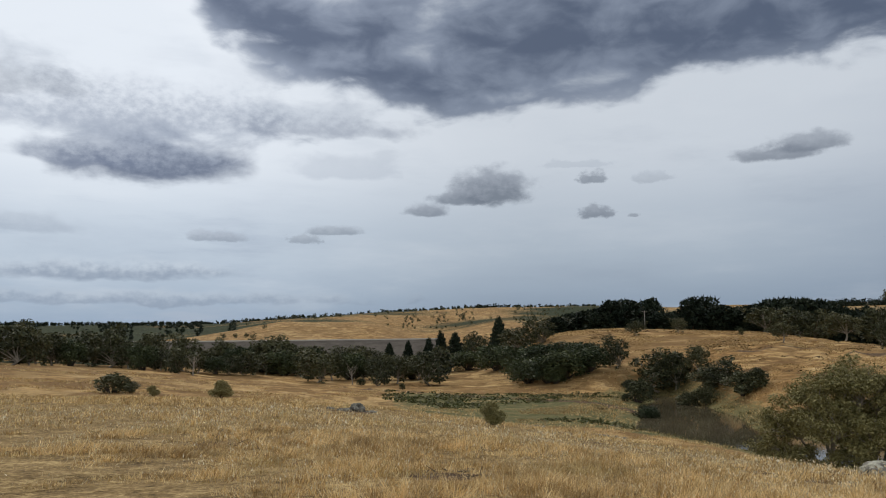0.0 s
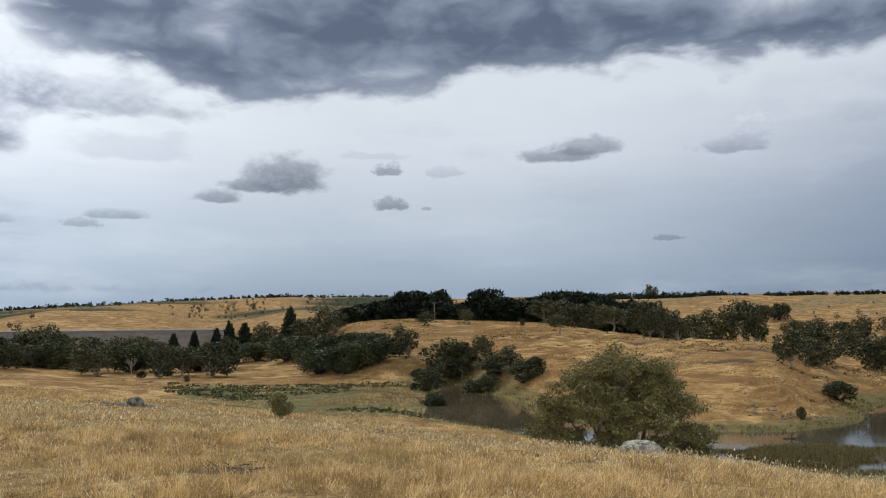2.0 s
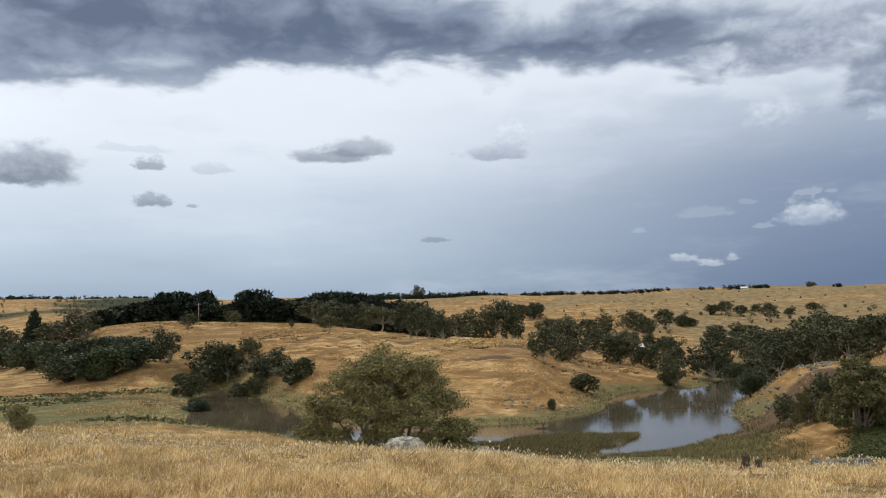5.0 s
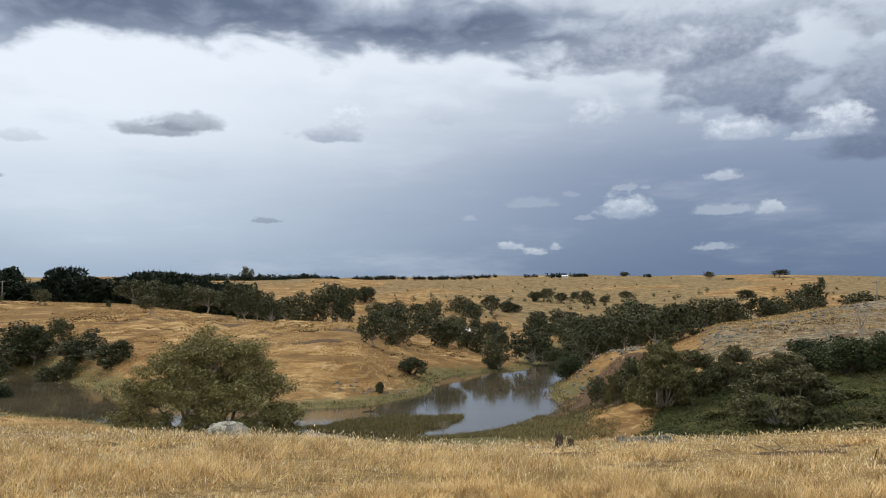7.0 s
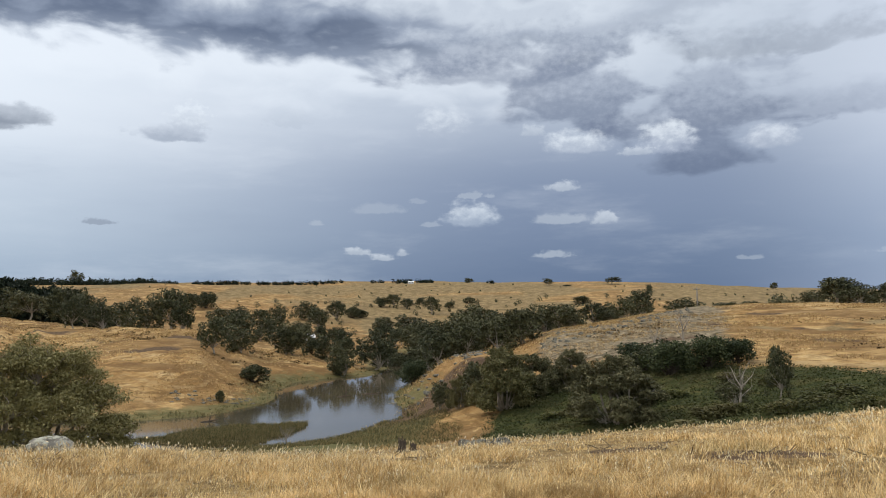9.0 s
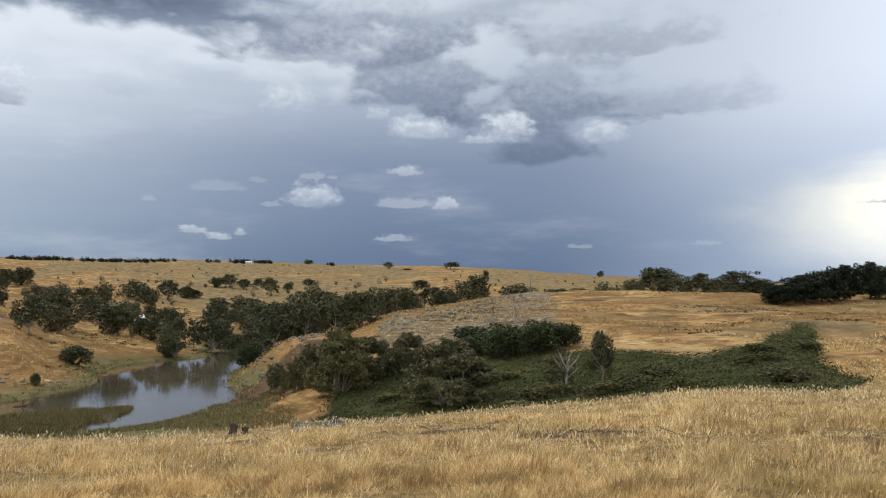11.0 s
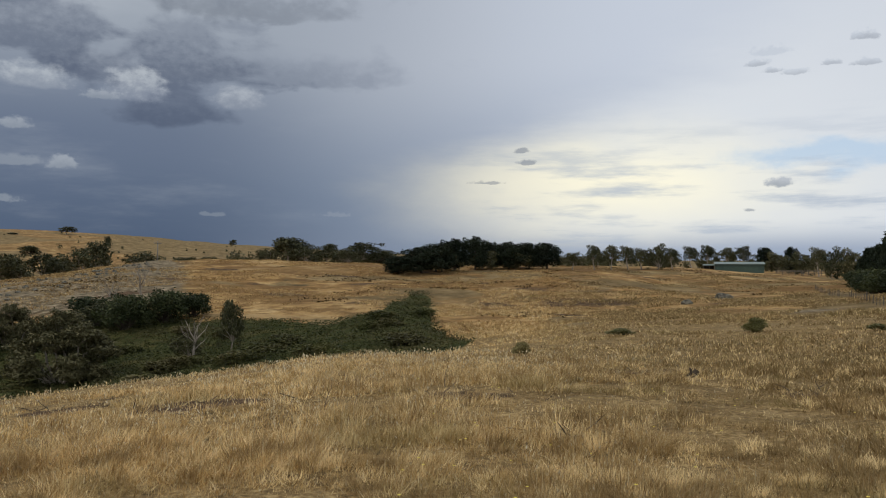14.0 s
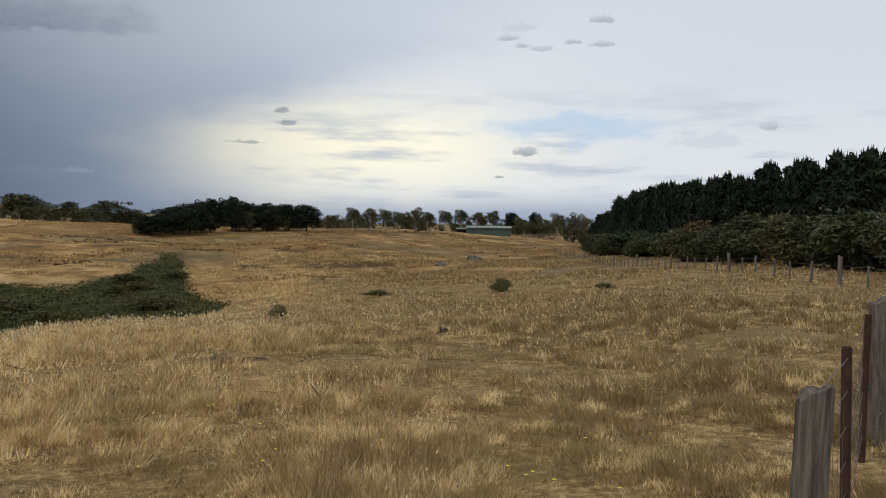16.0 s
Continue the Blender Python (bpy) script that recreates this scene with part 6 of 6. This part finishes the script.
for i in range(17):
    az = -80.2 + 7.2 * (i + 0.7 * random.random()) / 17
    light = i % 3 != 1
    make_house(az, 760 + 90 * random.random(), 11 + 4 * random.random(), 9, 3.4, WHITE_ROOF if light else TILE_ROOF, random.uniform(-25, 25),
               "pale house with a light roof beyond the dam" if light else "pale house with a grey roof beyond the dam")
make_house(-10.2, 1222, 8, 6, 2.8, WHITE_ROOF, 5, "white farmhouse on the far golden ridge")
make_house(-17.3, 330, 5.5, 4, 2.4, WHITE_ROOF, 12, "small white-roofed farm shed among river gums")


def make_shed():
    root = tagged(new("farm_shed"), "long green steel farm shed with a pale roof", "shed")
    w, d, h = 13.6, 8.0, 2.55
    part("wall", blocks((w, d, h, Matrix.Translation((0, 0, -0.3)), 0.02)), SHED_GREEN, root)
    ribs = bmesh.new()
    for k in range(34):
        block(ribs, 0.10, 0.05, h - 0.35, Matrix.Translation((-w / 2 + 0.2 + k * 0.4, -d / 2 - 0.015, -0.25)))
    part("wall_ribs", ribs, SHED_GREEN, root)
    part("roof", prism(bmesh.new(), w + 0.5, ((-d / 2 - 0.3, h - 0.36), (-d / 2 - 0.3, h - 0.24), (0, h + 0.42), (d / 2 + 0.3, h - 0.24), (d / 2 + 0.3, h - 0.36))), SHED_ROOF, root, "pale green sheet roof")
    part("gutter", blocks((w + 0.5, 0.14, 0.13, Matrix.Translation((0, -d / 2 - 0.38, h - 0.4)), 0.02)), SHED_ROOF, root)
    lean = part("lean_to", prism(bmesh.new(), 3.4, ((-d / 2, 1.75), (-d / 2, 1.87), (d / 2, 2.3), (d / 2, 2.18))), SHED_GREEN, root, "low open lean-to at the end")
    lean.location = (-w / 2 - 1.72, 0, 0)
    # near-black panel at the back paints the shade inside the open bay
    part("bay_lining", blocks((3.2, 0.2, 2.0, Matrix.Translation((0, d / 2 - 0.3, -0.3)), 0.0)), BAY_SHADE, lean)
    for k in (-1.55, 0.1, 1.55):
        part("post", blocks((0.14, 0.14, 2.1, Matrix.Translation((k, -d / 2 + 0.1, -0.3)), 0.01)), TIMBER, lean)
    root.matrix_basis = stand(47.45, 262, 0.1, 3)
    yard = tagged(new("stock_yard"), "grey timber stock yard beside the shed", "fence")
    for k in range(9):
        part("post", blocks((0.16, 0.16, 1.5, Matrix.Translation((k * 1.7, 0, -0.2)), 0.02)), TIMBER, yard)
    for z in (0.45, 0.85, 1.2):
        part("rail", blocks((13.8, 0.06, 0.14, Matrix.Translation((6.8, -0.1, z)), 0.01)), TIMBER, yard)
    yard.matrix_basis = stand(49.7, 258, 0.1, -8)


make_shed()


# fences
def post_mesh(wide, deep, high, rough_top=0.02, seed=0):
    """A split, weathered timber post: uneven section, grooves, a sloping broken top."""
    g = np.random.default_rng(seed)
    b, n, rows = Build(), 18, 7
    v = []
    for i in range(rows):
        z = -0.25 + (high + 0.25) * i / (rows - 1)
        for k in range(n):
            a = 2 * math.pi * k / n
            rad = 1 + 0.05 * math.sin(3 * a + seed) - (0.13 if k % 5 == 2 else 0.0) + 0.02 * g.normal()
            sq = 1 / max(abs(math.cos(a)), abs(math.sin(a))) ** 0.55
            v.append((wide / 2 * math.cos(a) * rad * sq, deep / 2 * math.sin(a) * rad * sq, z + (g.normal() * rough_top + 0.03 * math.cos(a) if i == rows - 1 else 0)))
    v.append((0, 0, high - 0.012))
    q = [(i * n + k, i * n + (k + 1) % n, (i + 1) * n + (k + 1) % n, (i + 1) * n + k) for i in range(rows - 1) for k in range(n)]
    b.add(v, q, [((rows - 1) * n + k, (rows - 1) * n + (k + 1) % n, rows * n) for k in range(n)])
    return b.mesh("post", TIMBER)


def wire_mesh(points, radius=0.0022, sag=0.0):
    b = Build()
    pts = []
    for p, q in zip(points, points[1:]):
        p, q = np.asarray(p, float), np.asarray(q, float)
        for s in np.linspace(0, 1, 7)[:-1]:
            pts.append(p + (q - p) * s - np.array((0, 0, sag * 4 * s * (1 - s))))
    pts.append(np.asarray(points[-1], float))
    tube(b, pts, [radius] * len(pts), 4)
    return b.mesh("wire", WIRE)


def make_near_fence():
    root = tagged(new("fence"), "old timber and rusty steel fence with netting wire", "fence")
    line = ((67.9, 3.45, "timber", 1.09), (70.5, 4.75, "pipe", 1.13), (71.3, 7.0, "pipe", 1.12), (72.4, 7.7, "strainer", 1.18), (74.2, 11.0, "timber", 1.15), (75.2, 15.0, "timber", 1.12), (75.8, 20.0, "timber", 1.12))
    tops = []
    for i, (az, r, kind, high) in enumerate(line):
        x, y = ground_xy(az, r) + np.array(ground_xy(44.3, ARM))
        z = float(ground_z(x, y))
        if kind == "pipe":
            b = Build()
            tube(b, ((0, 0, -0.25), (0, 0, high * 0.5), (0.004, 0, high - 0.01), (0.004, 0, high)), (0.026, 0.026, 0.026, 0.022), 10)
            ob = part("steel_post", b.mesh("steel_post", RUST), RUST, root, "rusty steel post")
        else:
            ob = part("post", post_mesh(0.128 if kind == "timber" else 0.21, 0.12 if kind == "timber" else 0.19, high, 0.012, i), TIMBER, root, "grey weathered split timber post" if i == 0 else "")
        ob.matrix_basis = pose(x, y, z, 0.5, 2.4 if i == 0 else (-1) ** i, 20 - az)
        tops.append((x, y, z, high))
    for f in (0.18, 0.33, 0.48, 0.64, 0.80, 0.95):
        part("wire", wire_mesh([(x, y, z + high * f) for x, y, z, high in tops], 0.0019 if f < 0.9 else 0.0026, 0.012), WIRE, root)
    for (x0, y0, z0, h0), (x1, y1, z1, h1) in zip(tops[:4], tops[1:5]):
        n = max(3, int(math.hypot(x1 - x0, y1 - y0) / 0.16))
        b = Build()
        for k in range(1, n):
            s = k / n
            p = np.array((x0 + (x1 - x0) * s, y0 + (y1 - y0) * s, z0 + (z1 - z0) * s))
            tube(b, (p + (0, 0, h0 * 0.17), p + (0.004, 0.003, h0 * 0.5), p + (0, 0, h0 * 0.8)), (0.0013,) * 3, 3)
        tagged(part("netting_stays", b.mesh("netting_stays", WIRE), WIRE, root), kind="stuff")


make_near_fence()


def make_east_fence():
    root = tagged(new("fence"), "line of grey timber posts along the windbreak", "fence")
    shapes = [post_mesh(0.09, 0.09, 0.74, 0.02, 20), post_mesh(0.06, 0.06, 0.66, 0.02, 21), post_mesh(0.14, 0.13, 0.92, 0.02, 22)]
    tops = []
    for i in range(66):
        p = FENCE_A + FENCE_D * (-16 + i * 2.1 + 0.5 * random.random())
        z = float(ground_z(p[0], p[1]))
        ob = part("post", shapes[(0, 1, 1, 0, 1, 2)[i % 6]], TIMBER, root)
        ob.matrix_basis = pose(p[0], p[1], z, random.uniform(-3, 3), random.uniform(-3, 3), random.uniform(0, 90))
        tops.append((p[0], p[1], z))
    for f in (0.25, 0.45, 0.65):
        part("wire", wire_mesh([(x, y, z + f) for x, y, z in tops], 0.004, 0.02), WIRE, root)


make_east_fence()


def make_pole(az, r, high, arm):
    root = tagged(new("power_pole"), "slender pale timber power pole on the hill", "pole", "power poles")
    b = Build()
    tube(b, ((0, 0, -0.5), (0, 0, high * 0.5), (0.02, 0, high)), (0.17, 0.15, 0.12), 10)
    part("pole", b.mesh("pole", POLE, True), POLE, root)
    if arm:
        beam = part("crossarm", blocks((1.7, 0.12, 0.14, Matrix.Translation((0, -0.16, high - 0.5)), 0.015)), POLE, root)
        for k in (-0.7, 0, 0.7):
            c = Build()
            tube(c, ((k, -0.16, high - 0.37), (k, -0.16, high - 0.18)), (0.05, 0.035), 6)
            part("insulator", c.mesh("insulator", TILE_ROOF), TILE_ROOF, beam)
    root.matrix_basis = stand(az, r, 0, 15)


for az, r, high, arm in ((-46.45, 334, 7.2, True), (-39.0, 329, 7.4, True), (8.95, 205, 4.8, True), (-55.0, 500, 8, True)):
    make_pole(az, r, high, arm)


# rocks
def rock_mesh(seed, flat=0.6, detail=3, crag=0.34):
    bm = bmesh.new()
    bmesh.ops.create_icosphere(bm, subdivisions=detail, radius=0.5)
    off = Vector((seed * 7.3, seed * 3.1, seed * 1.7))
    for v in bm.verts:
        d = noise.noise(v.co * 1.8 + off) * 0.22 + noise.noise(v.co * 4.5 + off) * 0.09 + noise.noise(v.co * 11 + off) * 0.06
        v.co *= 1 + d
        cell = noise.voronoi(v.co * 2.2 + off)[0]
        v.co *= 1 + crag * (cell[1] - cell[0]) - 0.12
        v.co.z = v.co.z * flat + 0.12
    me = bpy.data.meshes.new("rock")
    bm.to_mesh(me)
    bm.free()
    me.materials.append(STONE)
    return me


ROCKS = [rock_mesh(s, f, 4 if s == 1 else 3) for s, f in ((1, 0.75), (2, 0.5), (3, 0.6), (4, 0.4))]


def lay_rock(k, az, r, wide, high, deep, label, group):
    ob = tagged(new("rock", ROCKS[k]), label, "rock", group)
    m = stand(az, r, -0.06 * high, random.uniform(-30, 30))
    ob.matrix_basis = m @ Matrix.Diagonal((wide, deep, high, 1))
    return ob


boulder = lay_rock(0, -32.95, 27.0, 1.35, 1.08, 1.15, "large pale lichened boulder on the grassy brow", "")
boulder.data = rock_mesh(12, 0.85, 5, 0.12)
boulder.data.materials[0] = LICHEN_STONE
boulder.location.z += 0.02
lay_rock(2, -33.9, 27.6, 0.5, 0.4, 0.4, "small grey rock beside the boulder", "rocks on the brow")
for k, az, r, w, h in ((0, -65.8, 37, 0.75, 0.85), (1, -66.6, 37.4, 0.9, 0.35), (3, -64.9, 37.2, 0.7, 0.3), (2, -67.6, 37.9, 0.4, 0.3)):
    lay_rock(k, az, r, w, h, w, "grey rock of a small outcrop in dry grass", "outcrop in the west pasture")
for i in range(13):
    lay_rock(i % 4, -5.35 + random.uniform(-1.5, 1.6), 22.8 + random.uniform(-0.5, 0.5), random.uniform(0.25, 0.6), random.uniform(0.25, 0.5), 0.4, "flat grey rock of a low heap in the grass", "rock heap on the brow")
for i in range(46):
    t = random.random()
    lay_rock(i % 4, -55 + 9 * t + random.uniform(-0.6, 0.6), 44 + 14 * random.random(), random.uniform(0.5, 1.3), random.uniform(0.3, 0.7), 0.8, "pale grey rock on the stony slope", "rocks on the stony slope")
for i in range(44):
    az = random.uniform(-13.2, -4)
    r = 112 + random.uniform(-7, 14) + (az + 13) * 1.4
    lay_rock(i % 4, az, r, random.uniform(0.5, 1.7), random.uniform(0.35, 1.1), 0.9, "weathered rock on the river bluff", "rocks on the river bluff")
for i in range(70):
    az = random.uniform(-1.5, 9)
    r = float(pchip((-2, 0, 3, 6, 10), (138, 140, 150, 165, 180), az)) + random.uniform(-22, 4)
    lay_rock(i % 4, az, r, random.uniform(0.4, 1.3), random.uniform(0.5, 1.1), 0.8, "grey rock on the stony knoll", "rocks on the stony knoll")
for i in range(36):
    az = random.uniform(-26.5, -20.5)
    lay_rock(i % 4, az, 122 + random.uniform(-2, 5) + (az + 26) * 0.5, random.uniform(0.35, 0.9), random.uniform(0.3, 0.6), 0.6, "pale stone on the river bank", "stones on the river bank")
for k, az, r, w, h in ((2, 46.5, 116, 2.6, 2.2), (0, 44.2, 104, 1.6, 1.3)):
    lay_rock(k, az, r, w, h, w * 0.7, "low grey outcrop in the eastern pasture", "outcrops in the eastern pasture")


def make_stump(az, r, high, wide, seed):
    g = np.random.default_rng(seed)
    b = Build()
    tube(b, ((0, 0, -0.1), (0.02, 0, high * 0.5), (0.05, 0.01, high * 0.85)), (wide * 0.5, wide * 0.4, wide * 0.33), 9)
    for k in range(5):
        a = k * 1.3
        tube(b, ((math.cos(a) * wide * 0.2, math.sin(a) * wide * 0.2, high * 0.6), (math.cos(a) * wide * 0.34, math.sin(a) * wide * 0.34, high * (0.8 + 0.35 * g.random()))), (wide * 0.13, wide * 0.04), 5)
        tube(b, ((0, 0, 0.08), (math.cos(a) * wide * 0.9, math.sin(a) * wide * 0.9, -0.03)), (wide * 0.2, wide * 0.05), 5)
    ob = tagged(new("tree_stump", b.mesh("tree_stump", CHAR)), "dark weathered tree stump in dry grass", "stump")
    ob.matrix_basis = stand(az, r)


make_stump(-10.95, 22.4, 0.36, 0.26, 1)
make_stump(-10.2, 22.7, 0.22, 0.2, 2)
make_stump(44.4, 16.5, 0.16, 0.22, 3)


def make_snag(az, r, long, turn):
    """A drowned branch showing above the water."""
    b = Build()
    g = np.random.default_rng(int(r))
    tube(b, wander(g, (-long / 2, 0, 0.02), (long / 2, 0, 0.25), 3, 0.05), (0.10, 0.12, 0.10, 0.08, 0.04), 6)
    tube(b, wander(g, (0, 0, 0.0), (0.3, 0.1, 1.1), 2, 0.06), (0.08, 0.07, 0.05, 0.02), 5)
    tube(b, wander(g, (0.1, 0, 0.4), (0.7, 0, 0.9), 2, 0.06), (0.05, 0.04, 0.03, 0.015), 5)
    x, y = ground_xy(az, r)
    ob = tagged(new("snag", b.mesh("snag", CHAR)), "black drowned branch standing out of the river", "branch")
    ob.matrix_basis = pose(x, y, WATER_Z - 0.05, 0, 0, turn - az)


make_snag(-13.0, 137, 3.0, 8)
make_snag(-14.8, 133, 2.2, -5)
make_snag(-23.6, 106, 2.0, 10)


# fallen sticks, dead stalks and small yellow flowers in the near grass
def make_sticks():
    b = Build()
    g = np.random.default_rng(5)
    for az, r, s in BARE:
        cx, cy = ground_xy(az, r)
        for k in range(18):
            x, y = cx + g.normal() * s * 0.6, cy + g.normal() * s * 0.45
            z = float(ground_z(x, y)) + 0.02 + 0.05 * g.random()
            a, n = g.random() * 6.28, 0.06 + 0.2 * g.random()
            tube(b, wander(g, (x, y, z), (x + math.cos(a) * n, y + math.sin(a) * n, z + 0.08 * g.normal()), 1, 0.08), (0.008, 0.007, 0.003), 4)
    tagged(new("fallen_sticks", b.mesh("fallen_sticks", STICK)), "grey fallen sticks and litter on bare patches", "sticks", kind="stuff")
    f = Build()
    for k in range(120):
        az, r = g.uniform(25, 70), g.uniform(4, 16)
        x, y = ground_xy(az, r)
        z = float(ground_z(x, y)) + 0.2 + 0.15 * g.random()
        for i in range(6):
            a = i * 1.047
            p, d = np.array((x, y, z)), np.array((math.cos(a), math.sin(a), 0.35)) * 0.014
            w = np.array((-math.sin(a), math.cos(a), 0)) * 0.006
            f.add((p, p + d * 0.6 + w, p + d, p + d * 0.6 - w), ((0, 1, 2, 3),))
    tagged(new("yellow_flowers", f.mesh("yellow_flowers", YELLOW)), "tiny yellow flowers scattered in the grass", "flowers", kind="stuff")
    for az, r, high in ((65.6, 3.6, 0.75), (64.6, 3.9, 0.6), (20, 10.5, 0.45), (-68.5, 24, 0.6), (71.5, 4.0, 0.55)):
        s = Build()
        tube(s, wander(g, (0, 0, -0.03), (0.12, 0.05, high), 3, 0.08), (0.006, 0.005, 0.004, 0.003, 0.002), 5)
        for k in range(4):
            tube(s, wander(g, (0.03 * k, 0.01 * k, high * (0.3 + 0.15 * k)), (0.03 * k + g.normal() * 0.12, g.normal() * 0.12, high * (0.55 + 0.15 * k)), 1, 0.08), (0.003, 0.0025, 0.001), 4)
        ob = tagged(new("dead_stalk", s.mesh("dead_stalk", STICK)), "bare grey dead weed stalk in the grass", "weed", "dead weed stalks")
        ob.matrix_basis = stand(az, r)


make_sticks()
